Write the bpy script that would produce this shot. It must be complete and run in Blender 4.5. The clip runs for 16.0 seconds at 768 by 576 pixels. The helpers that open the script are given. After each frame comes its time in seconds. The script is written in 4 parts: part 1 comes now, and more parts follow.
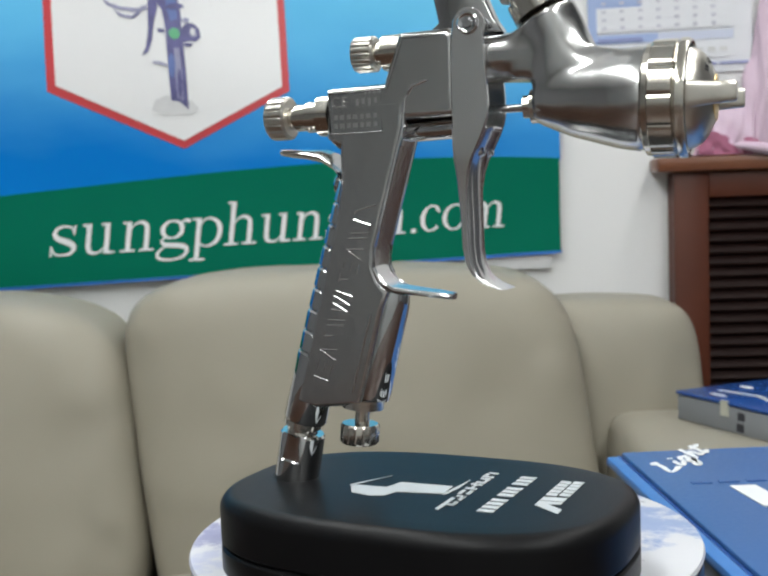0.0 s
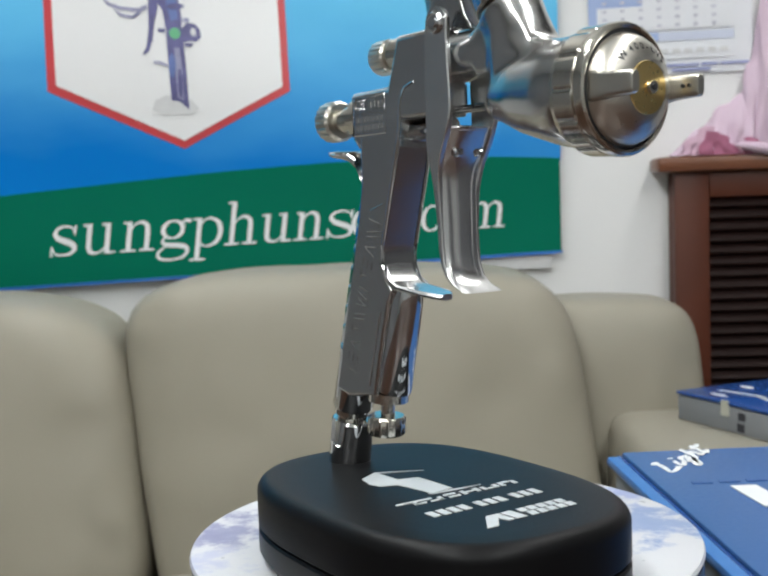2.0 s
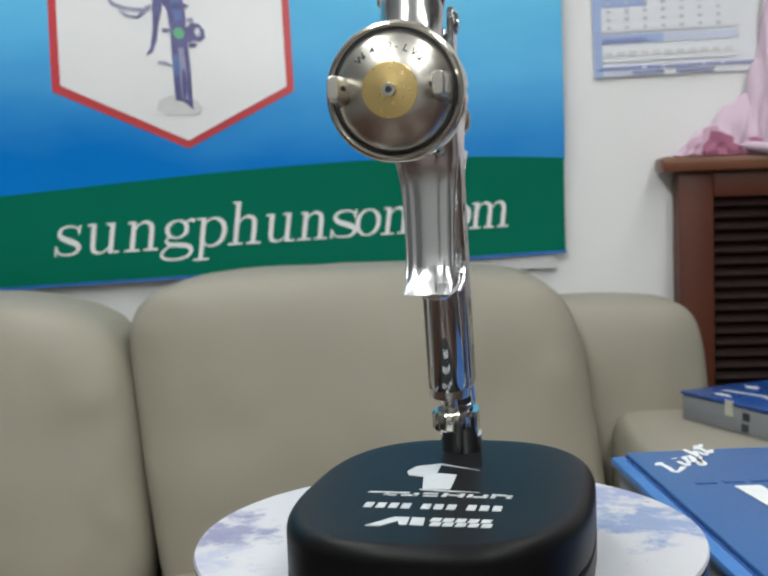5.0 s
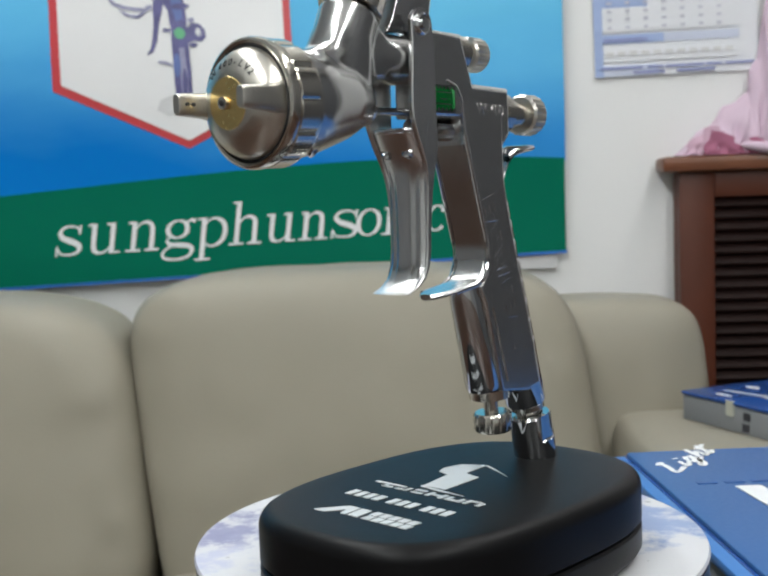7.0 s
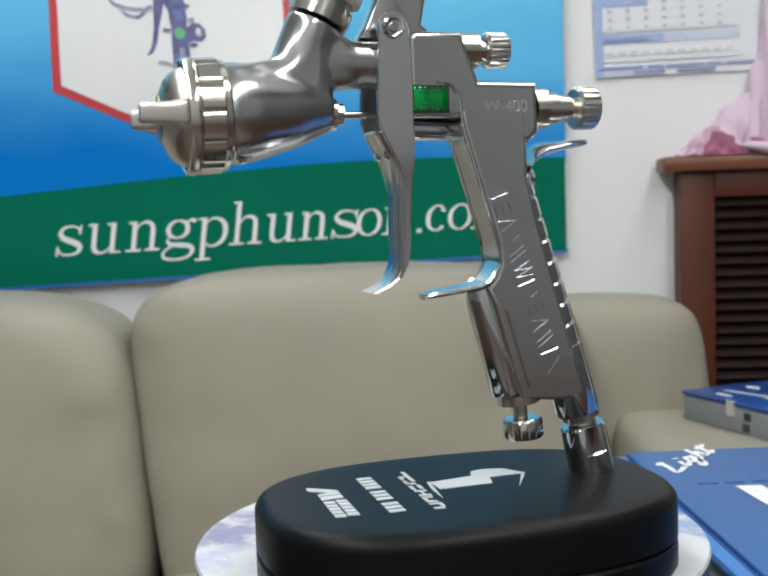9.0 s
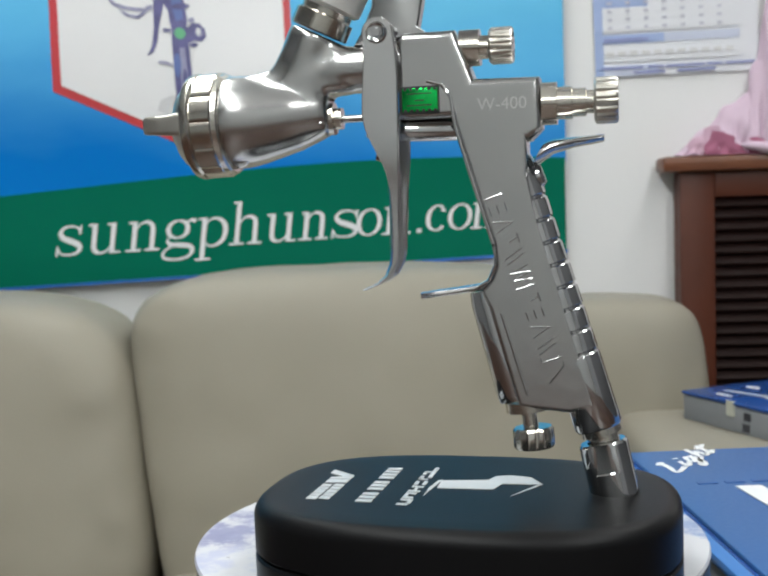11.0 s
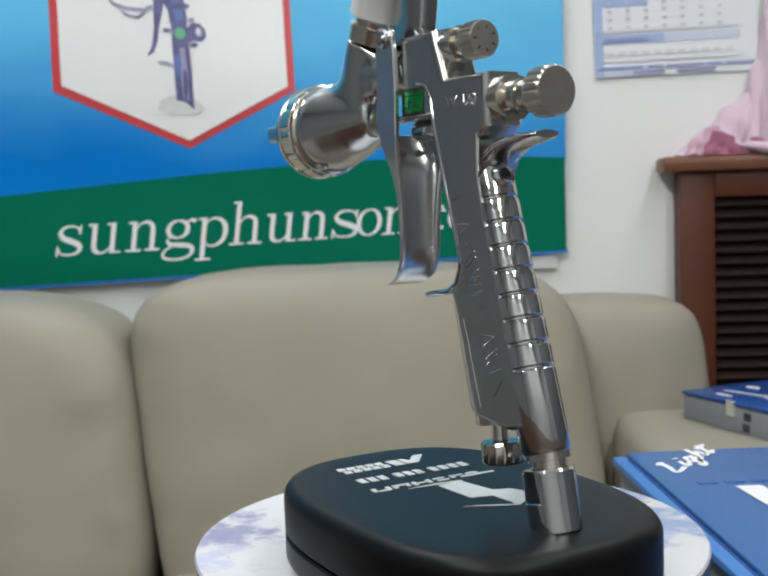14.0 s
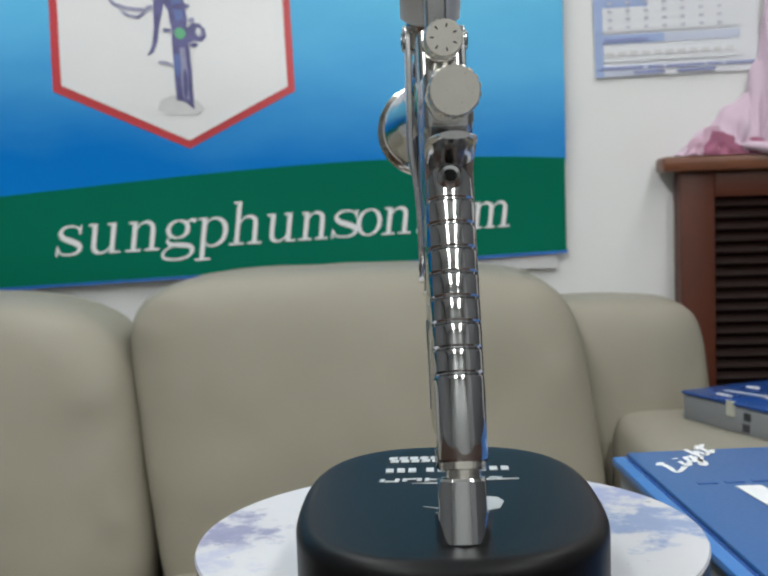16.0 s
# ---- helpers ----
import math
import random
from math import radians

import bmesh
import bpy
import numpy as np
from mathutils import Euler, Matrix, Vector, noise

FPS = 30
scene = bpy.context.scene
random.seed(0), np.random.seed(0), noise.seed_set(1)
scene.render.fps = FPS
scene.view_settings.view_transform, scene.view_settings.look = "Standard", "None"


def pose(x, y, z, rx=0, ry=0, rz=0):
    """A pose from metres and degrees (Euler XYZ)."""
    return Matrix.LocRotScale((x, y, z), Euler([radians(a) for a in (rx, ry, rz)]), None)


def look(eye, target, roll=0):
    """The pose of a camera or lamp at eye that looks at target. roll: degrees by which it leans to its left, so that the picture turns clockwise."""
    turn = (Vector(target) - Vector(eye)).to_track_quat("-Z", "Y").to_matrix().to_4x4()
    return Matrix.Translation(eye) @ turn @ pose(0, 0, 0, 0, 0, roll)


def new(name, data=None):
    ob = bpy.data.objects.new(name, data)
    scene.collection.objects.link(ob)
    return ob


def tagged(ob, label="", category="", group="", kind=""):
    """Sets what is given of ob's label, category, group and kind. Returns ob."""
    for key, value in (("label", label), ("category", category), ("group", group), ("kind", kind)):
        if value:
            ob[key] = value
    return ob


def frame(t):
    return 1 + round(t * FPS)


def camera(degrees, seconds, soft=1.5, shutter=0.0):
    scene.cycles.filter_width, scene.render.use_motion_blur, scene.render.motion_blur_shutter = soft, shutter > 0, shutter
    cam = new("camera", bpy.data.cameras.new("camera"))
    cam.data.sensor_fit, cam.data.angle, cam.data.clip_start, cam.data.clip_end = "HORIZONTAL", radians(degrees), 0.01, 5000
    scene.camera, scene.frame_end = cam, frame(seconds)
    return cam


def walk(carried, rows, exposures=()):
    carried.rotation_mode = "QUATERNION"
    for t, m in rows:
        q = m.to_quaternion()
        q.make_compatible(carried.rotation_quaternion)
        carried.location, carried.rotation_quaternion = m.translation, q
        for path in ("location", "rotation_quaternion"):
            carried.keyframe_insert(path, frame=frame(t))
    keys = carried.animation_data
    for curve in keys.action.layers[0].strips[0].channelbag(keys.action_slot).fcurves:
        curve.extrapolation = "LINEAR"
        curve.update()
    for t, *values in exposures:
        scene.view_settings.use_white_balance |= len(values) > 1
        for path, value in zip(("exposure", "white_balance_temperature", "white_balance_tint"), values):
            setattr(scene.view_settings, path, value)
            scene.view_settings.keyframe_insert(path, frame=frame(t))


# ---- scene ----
# Heights are counted from the top of the display base, which stands at TOP above the floor.
TOP = 0.825
SPIN = -15.34          # degrees a second, seen from above
BASE_YAW, GUN_YAW = 5.3, 8.1

cam = camera(39.36, 16.0, 2.3)
cam.data.dof.use_dof, cam.data.dof.focus_distance, cam.data.dof.aperture_fstop = True, 0.36, 38
EYE = Vector((0, -0.36, TOP + 0.0979))


def view(turn):
    yaw, tilt = radians(-3.08 + turn), radians(-4.6)
    way = Vector((math.sin(yaw) * math.cos(tilt), math.cos(yaw) * math.cos(tilt), math.sin(tilt)))
    return look(EYE, EYE + way, -1.95)


walk(cam, [(0.0, view(0.29)), (0.5, view(0.315)), (1.0, view(0.315)), (1.5, view(0.29)), (2.0, view(0.265)), (2.5, view(0.245)),
           (3.0, view(0.13)), (3.5, view(0.13)), (4.0, view(0.105)), (6.5, view(0.026)), (8.0, view(0.005)), (9.0, view(0)), (16.0, view(0))],
     [(0.0, 0.0), (1.5, 0.0), (3.0, -0.12), (4.0, -0.18), (6.5, -0.13), (9.0, -0.05), (11.5, -0.06), (13.0, -0.07), (15.0, -0.14), (16.0, -0.2)])

# ---- light ----
world = bpy.data.worlds.new("world")
world.use_nodes = True
world.node_tree.nodes["Background"].inputs[0].default_value = (0.8, 0.9, 1.0, 1)
world.node_tree.nodes["Background"].inputs[1].default_value = 0.05
scene.world = world
# The pair at y -2.2 is added to brighten the rear wall and sofa.
LAMPS = [(-0.7, -0.9, 17.0), (0.9, -0.9, 12.5), (-0.7, 0.55, 12.5), (0.9, 0.55, 5.4), (-0.7, -2.2, 14), (0.9, -2.2, 13)]
for lx, ly, watts in LAMPS:
    lamp = bpy.data.lights.new("ceiling_lamp", "AREA")
    lamp.shape, lamp.size, lamp.size_y, lamp.energy, lamp.color = "RECTANGLE", 0.28, 1.15, watts, (0.94, 1.0, 1.0)
    new("ceiling_lamp", lamp).matrix_world = pose(lx, ly, 2.52)


# ---- materials ----
def mat(name, col, rough=0.5, metal=0.0, var=0.08, scale=8.0, bump=0.0, grain=150.0, rvar=0.06, coat=0.0, spec=0.5, wavy=0.0):
    m = bpy.data.materials.new(name)
    m.use_nodes = True
    n, l = m.node_tree.nodes, m.node_tree.links
    b = n["Principled BSDF"]
    b.inputs["Metallic"].default_value = metal
    b.inputs["Specular IOR Level"].default_value = spec
    b.inputs["Coat Weight"].default_value = coat
    co = n.new("ShaderNodeTexCoord")
    big = n.new("ShaderNodeTexNoise")
    big.inputs["Scale"].default_value, big.inputs["Detail"].default_value = scale, 3
    fine = n.new("ShaderNodeTexNoise")
    fine.inputs["Scale"].default_value, fine.inputs["Detail"].default_value = grain, 2
    l.new(co.outputs["Object"], big.inputs["Vector"])
    l.new(co.outputs["Object"], fine.inputs["Vector"])
    mix = n.new("ShaderNodeMix")
    mix.data_type = "RGBA"
    mix.inputs[6].default_value = (*[c * (1 - var) for c in col], 1)
    mix.inputs[7].default_value = (*[min(1, c * (1 + var)) for c in col], 1)
    l.new(big.outputs["Fac"], mix.inputs[0])
    l.new(mix.outputs[2], b.inputs["Base Color"])
    mr = n.new("ShaderNodeMapRange")
    mr.inputs["To Min"].default_value, mr.inputs["To Max"].default_value = max(0.02, rough - rvar), rough + rvar
    l.new(fine.outputs["Fac"], mr.inputs["Value"])
    l.new(mr.outputs["Result"], b.inputs["Roughness"])
    if wavy:
        wv = n.new("ShaderNodeBump")
        wv.inputs["Strength"].default_value, wv.inputs["Distance"].default_value = 1.0, wavy
        l.new(big.outputs["Fac"], wv.inputs["Height"])
        l.new(wv.outputs["Normal"], b.inputs["Normal"])
    elif bump:
        bp = n.new("ShaderNodeBump")
        bp.inputs["Strength"].default_value, bp.inputs["Distance"].default_value = bump, 0.0006
        l.new(fine.outputs["Fac"], bp.inputs["Height"])
        l.new(bp.outputs["Normal"], b.inputs["Normal"])
    return m


chrome = mat("plated_steel", (0.54, 0.54, 0.54), 0.15, 1.0, 0.06, 75, 0.03, 900, 0.04, wavy=0.0003)
cast_chrome = mat("cast_plated_steel", (0.56, 0.56, 0.555), 0.20, 1.0, 0.06, 45, 0.03, 900, 0.05, wavy=0.0003)
brushed = mat("brushed_nickel", (0.66, 0.63, 0.57), 0.30, 1.0, 0.06, 200, 0.08, 2500, 0.06)
polished = mat("polished_chrome", (0.60, 0.605, 0.61), 0.06, 1.0, 0.04, 24, 0.0, 900, 0.03)
satin = mat("satin_plated_steel", (0.68, 0.68, 0.68), 0.24, 1.0, 0.05, 24, 0.03, 900, 0.05)
nickel = mat("machined_nickel", (0.64, 0.61, 0.55), 0.17, 1.0, 0.06, 80, 0.04, 1200, 0.05)
brass = mat("brass", (0.86, 0.64, 0.27), 0.28, 1.0, 0.04, 80, 0.0, 900, 0.02)
dark_gap = mat("dark_recess", (0.02, 0.02, 0.022), 0.6)
green_glass = mat("green_label_film", (0.006, 0.62, 0.11), 0.13, 1.0, 0.5, 300, 0.0, 700, 0.05, 0.5)
etched = mat("raised_mark_metal", (0.82, 0.81, 0.79), 0.12, 1.0)
cup_plastic = mat("white_cup_plastic", (0.78, 0.78, 0.76), 0.35, 0, 0.03)
black_case = mat("soft_touch_black", (0.005, 0.005, 0.0055), 0.40, 0, 0.15, 30, 0.05, 1500, 0.05, 0.0, 0.14)
carton_white = mat("white_carton_ink", (0.74, 0.75, 0.76), 0.45, 0, 0.05, 200)
white_print = mat("white_ink", (0.47, 0.49, 0.50), 0.5, 0, 0.05, 200)
wall_paint = mat("white_wall_paint", (0.78, 0.78, 0.78), 0.6, 0, 0.03, 2, 0.1, 120)
# Tones of the unseen walls, picked for what the chrome reflects.
rear_paint = mat("grey_wall_paint", (0.40, 0.40, 0.395), 0.6, 0, 0.05, 2, 0.1, 120)
dark_reflected_paint = mat("dark_reflected_wall_paint", (0.085, 0.085, 0.09), 0.5, 0, 0.05, 2, 0.1, 120)
west_paint = mat("mid_grey_wall_paint", (0.22, 0.22, 0.225), 0.6, 0, 0.05, 2, 0.1, 120)
ceiling_paint = mat("ceiling_paint", (0.75, 0.75, 0.74), 0.7, 0, 0.03, 2)
floor_tile = mat("floor_tile", (0.38, 0.36, 0.33), 0.3, 0, 0.08, 4)
leather = mat("beige_leather", (0.288, 0.264, 0.211), 0.50, 0, 0.08, 5, 0.25, 260, 0.07, 0.0, 0.35)
wood = mat("brown_stained_wood", (0.078, 0.018, 0.0065), 0.45, 0, 0.25, 14, 0.08, 90, spec=0.35)
wood_top = mat("brown_cabinet_top", (0.15, 0.05, 0.02), 0.35, 0, 0.2, 14, 0.08, 90)
# Slat brown lowered to near black: darkness of front-lit slats put into colour.
darkened_slat_wood = mat("darkened_louvre_wood", (0.011, 0.003, 0.002), 0.55, 0, 0.25, 20, 0.08, 90, spec=0.15)
mid_pink = mat("dusky_pink_fabric", (0.52, 0.34, 0.43), 0.8, 0, 0.15, 12, 0.3, 500)
pink_cloth = mat("pink_fabric", (0.60, 0.46, 0.56), 0.8, 0, 0.12, 9, 0.3, 500)
deep_pink = mat("deep_pink_fabric", (0.36, 0.12, 0.20), 0.8, 0, 0.3, 12, 0.3, 500)
box_blue = mat("blue_printed_card", (0.03, 0.105, 0.29), 0.42, 0, 0.07, 12, 0.03, 400)
box_light_blue = mat("light_blue_card_edge", (0.045, 0.17, 0.46), 0.4, 0, 0.05)
box_grey = mat("grey_card_side", (0.22, 0.23, 0.245), 0.5, 0, 0.08, 20)
box_navy = mat("navy_glossy_card", (0.012, 0.06, 0.24), 0.25)
ink_dark = mat("dark_ink", (0.03, 0.03, 0.04), 0.5)
table_top_mat = mat("brown_table_wood", (0.036, 0.015, 0.007), 0.35, 0, 0.25, 20)
dark_plastic = mat("dark_turntable_plastic", (0.03, 0.03, 0.035), 0.4)
lamp_glow = bpy.data.materials.new("lamp_diffuser")
lamp_glow.use_nodes = True
lamp_glow.node_tree.nodes["Principled BSDF"].inputs["Emission Color"].default_value = (1, 0.98, 0.95, 1)
lamp_glow.node_tree.nodes["Principled BSDF"].inputs["Emission Strength"].default_value = 6
# banner print
sky_print = mat("sky_blue_vinyl", (0.05, 0.3, 0.75), 0.45, 0, 0.0, 3, 0.0, 30, 0.02, 0.0, 0.12)
green_print = mat("green_vinyl", (0.0, 0.146, 0.086), 0.6, 0, 0.06, 6, 0.0, 60, 0.03, 0.0, 0.08)
white_vinyl = mat("white_vinyl", (0.78, 0.78, 0.79), 0.3, 0, 0.03, 6)
red_print = mat("red_vinyl", (0.55, 0.06, 0.07), 0.3, 0, 0.06, 6)
purple_print = mat("violet_blue_print", (0.11, 0.105, 0.25), 0.35, 0, 0.45, 60)
pale_print = mat("pale_lilac_print", (0.30, 0.30, 0.44), 0.35, 0, 0.3, 60)
blue_print = mat("blue_print", (0.12, 0.17, 0.40), 0.35, 0, 0.3, 60)
grey_print = mat("pale_grey_print", (0.62, 0.62, 0.63), 0.35, 0, 0.1, 60)
green_dot = mat("green_print_dot", (0.12, 0.42, 0.22), 0.35)
edge_blue = mat("blue_vinyl_edge", (0.03, 0.16, 0.55), 0.3)
paper = mat("calendar_paper", (0.72, 0.73, 0.77), 0.6, 0, 0.03, 12)
paper_blue = mat("calendar_blue", (0.33, 0.42, 0.66), 0.6, 0, 0.12, 10)
paper_pale = mat("calendar_pale_blue", (0.56, 0.60, 0.73), 0.6, 0, 0.1, 10)
paper_ink = mat("calendar_ink", (0.52, 0.52, 0.60), 0.6, 0, 0.2, 60)
navy_print = mat("faint_navy_print", (0.02, 0.09, 0.28), 0.4)
navy_ink = mat("navy_ink", (0.26, 0.29, 0.52), 0.6, 0, 0.2, 60)


def sky_gradient(m, low, high, z0, z1):
    """Printed sky: lighter upwards and to one side, with faint soft clouds."""
    n, l = m.node_tree.nodes, m.node_tree.links
    co, sep = n.new("ShaderNodeTexCoord"), n.new("ShaderNodeSeparateXYZ")
    mr, mix = n.new("ShaderNodeMapRange"), n.new("ShaderNodeMix")
    cloud, soft_part, lean = n.new("ShaderNodeTexNoise"), n.new("ShaderNodeMath"), n.new("ShaderNodeMath")
    mp = n.new("ShaderNodeMapping")
    mp.inputs["Scale"].default_value = (2.2, 1, 6)
    mp.inputs["Rotation"].default_value = (0, radians(18), 0)
    cloud.inputs["Scale"].default_value, cloud.inputs["Detail"].default_value = 1.6, 3
    soft_part.operation = lean.operation = "MULTIPLY_ADD"
    soft_part.inputs[1].default_value = 0.16
    lean.inputs[1].default_value = 0.10
    mr.inputs["From Min"].default_value, mr.inputs["From Max"].default_value = z0 + 0.08, z1 + 0.08
    mix.data_type = "RGBA"
    mix.inputs[6].default_value, mix.inputs[7].default_value = (*low, 1), (*high, 1)
    l.new(co.outputs["Object"], sep.inputs[0])
    l.new(co.outputs["Object"], mp.inputs[0])
    l.new(mp.outputs[0], cloud.inputs["Vector"])
    l.new(sep.outputs["X"], lean.inputs[0])
    l.new(sep.outputs["Z"], lean.inputs[2])
    l.new(cloud.outputs["Fac"], soft_part.inputs[0])
    l.new(lean.outputs[0], soft_part.inputs[2])
    l.new(soft_part.outputs[0], mr.inputs["Value"])
    l.new(mr.outputs["Result"], mix.inputs[0])
    l.new(mix.outputs[2], n["Principled BSDF"].inputs["Base Color"])


sky_gradient(sky_print, (0.0, 0.185, 0.60), (0.15, 0.55, 0.83), 0.13, 0.43)


def cloud_print():
    """White disc with ragged violet-blue cloud patches printed near its rim."""
    m = mat("cloud_printed_disc", (0.7, 0.7, 0.72), 0.3)
    n, l = m.node_tree.nodes, m.node_tree.links
    co, nz = n.new("ShaderNodeTexCoord"), n.new("ShaderNodeTexNoise")
    nz.inputs["Scale"].default_value, nz.inputs["Detail"].default_value, nz.inputs["Roughness"].default_value = 48, 6, 0.65
    l.new(co.outputs["Object"], nz.inputs["Vector"])
    last = None
    for x, y, r, dark, light in ((-0.089, 0.006, 0.017, (0.13, 0.13, 0.25), (0.36, 0.37, 0.52)), (-0.088, -0.026, 0.010, (0.40, 0.42, 0.55), (0.46, 0.47, 0.58)), (0.076, 0.010, 0.019, (0.15, 0.22, 0.42), (0.33, 0.40, 0.56)),
                                 (0.066, 0.050, 0.013, (0.22, 0.26, 0.50), (0.40, 0.44, 0.58)), (0.02, -0.075, 0.015, (0.20, 0.25, 0.45), (0.40, 0.44, 0.58)), (-0.02, 0.080, 0.015, (0.18, 0.22, 0.42), (0.40, 0.44, 0.58))):
        far, edge, ramp, tint, mix = n.new("ShaderNodeVectorMath"), n.new("ShaderNodeMath"), n.new("ShaderNodeMapRange"), n.new("ShaderNodeMix"), n.new("ShaderNodeMix")
        far.operation, edge.operation = "DISTANCE", "MULTIPLY_ADD"
        far.inputs[1].default_value = (x, y, 0)
        edge.inputs[1].default_value = 0.12
        l.new(co.outputs["Object"], far.inputs[0])
        l.new(nz.outputs["Fac"], edge.inputs[0])
        l.new(far.outputs["Value"], edge.inputs[2])
        ramp.inputs["From Min"].default_value, ramp.inputs["From Max"].default_value = r + 0.067, r + 0.054
        l.new(edge.outputs[0], ramp.inputs["Value"])
        tint.data_type = mix.data_type = "RGBA"
        tint.inputs[6].default_value, tint.inputs[7].default_value = (*dark, 1), (*light, 1)
        l.new(nz.outputs["Fac"], tint.inputs[0])
        l.new(ramp.outputs["Result"], mix.inputs[0])
        if last:
            l.new(last, mix.inputs[6])
        else:
            mix.inputs[6].default_value = (0.56, 0.56, 0.58, 1)
        l.new(tint.outputs[2], mix.inputs[7])
        last = mix.outputs[2]
    l.new(last, n["Principled BSDF"].inputs["Base Color"])
    return m


disc_print = cloud_print()


# ---- mesh helpers ----
def part(name, bm, material, parent=None, label="", sharp=35, smooth=True):
    bmesh.ops.recalc_face_normals(bm, faces=bm.faces)
    me = bpy.data.meshes.new(name)
    bm.to_mesh(me)
    bm.free()
    me.materials.append(material)
    if smooth:
        me.shade_smooth()
        me.set_sharp_from_angle(angle=radians(sharp))
    ob = new(name, me)
    if parent:
        ob.parent = parent
    if label:
        ob["label"] = label
    return ob


def crisp(ob):
    """Flat faces stay flat beside rounded edges."""
    wn = ob.modifiers.new("normals", "WEIGHTED_NORMAL")
    wn.weight, wn.keep_sharp = 100, True
    return ob


def thing(name, label, category, group="", kind="", m=None):
    ob = new(name)
    ob.empty_display_size = 0.02
    tagged(ob, label, category, group, kind)
    if m is not None:
        ob.matrix_world = m
    return ob


def loft(bm, rings, cap=True, closed=True):
    vs = [[bm.verts.new(p) for p in ring] for ring in rings]
    n = len(vs[0])
    for a, b in zip(vs, vs[1:]):
        for i in range(n if closed else n - 1):
            j = (i + 1) % n
            bm.faces.new((a[i], a[j], b[j], b[i]))
    if cap and closed:
        bm.faces.new(vs[0][::-1])
        bm.faces.new(vs[-1])
    return vs


def lathe(bm, p0, way, prof, seg=40, notch=None):
    """prof: (distance along the axis, radius). notch(i, k): factor on the radius."""
    way = Vector(way).normalized()
    q = way.to_track_quat("Z", "Y").to_matrix()
    ux, uy = q @ Vector((1, 0, 0)), q @ Vector((0, 1, 0))
    rings = []
    for k, (a, r) in enumerate(prof):
        c = Vector(p0) + way * a
        ring = []
        for i in range(seg):
            w = 2 * math.pi * i / seg
            f = notch(i, k) if notch else 1
            ring.append(c + (ux * math.cos(w) + uy * math.sin(w)) * max(r, 1e-5) * f)
        rings.append(ring)
    loft(bm, rings)


def box(bm, lo, hi, bev=0.0, seg=2, m=None):
    made = bmesh.ops.create_cube(bm, size=1)["verts"]
    lo, hi = Vector(lo), Vector(hi)
    for v in made:
        v.co = Vector([lo[i] + (v.co[i] + 0.5) * (hi[i] - lo[i]) for i in range(3)])
    edges = list({e for v in made for e in v.link_edges})
    if bev:
        out = bmesh.ops.bevel(bm, geom=edges, offset=bev, segments=seg, affect="EDGES", profile=0.5)
        made = list({v for f in out["faces"] for v in f.verts} | {v for v in made if v.is_valid})
    if m is not None:
        bmesh.ops.transform(bm, matrix=m, verts=made)


def prism(bm, poly, put, half, bev=0.0, seg=3):
    """A flat outline (u, v) made thick, with rounded rims; put(u, v, w) gives the place. bev is in metres, the outline in the units of put."""
    n = len(poly)
    area = sum(poly[i][0] * poly[(i + 1) % n][1] - poly[(i + 1) % n][0] * poly[i][1] for i in range(n))
    turn = 1 if area > 0 else -1
    size = (Vector(put(1, 0, 0)) - Vector(put(0, 0, 0))).length
    bev = bev / size

    def inset(d):
        if d <= 0:
            return poly
        out = []
        for i in range(n):
            p, q, r = Vector(poly[i - 1]), Vector(poly[i]), Vector(poly[(i + 1) % n])
            a, b = (q - p).normalized(), (r - q).normalized()
            na, nb = Vector((-a.y, a.x)) * turn, Vector((-b.y, b.x)) * turn
            m = (na + nb).normalized()
            out.append(q + m * d / max(0.45, m.dot(na)))
        return out
    steps = [k * math.pi / 2 / seg for k in range(seg + 1)] if bev else [0.0]
    rings = [[Vector(put(u, v, -(half - bev + bev * math.sin(a)))) for u, v in inset(bev * (1 - math.cos(a)))] for a in steps[::-1]]
    rings += [[Vector(put(u, v, half - bev + bev * math.sin(a))) for u, v in inset(bev * (1 - math.cos(a)))] for a in steps]
    loft(bm, rings)


def flat(bm, poly, put):
    bm.faces.new([bm.verts.new(put(u, v)) for u, v in poly])


def tube(bm, pts, r, seg=12):
    rings = []
    for k, p in enumerate(pts):
        d = (Vector(pts[min(k + 1, len(pts) - 1)]) - Vector(pts[max(k - 1, 0)])).normalized()
        q = d.to_track_quat("Z", "Y").to_matrix()
        rr = r[k] if isinstance(r, (list, tuple)) else r
        rings.append([Vector(p) + q @ Vector((rr * math.cos(2 * math.pi * i / seg), rr * math.sin(2 * math.pi * i / seg), 0)) for i in range(seg)])
    loft(bm, rings)


def G(lat, s, z):
    """Spray gun millimetres: sideways, forwards, up."""
    return Vector((lat, -s, z)) * 0.001


def Gp(s, z, w):
    return G(w, s, z)


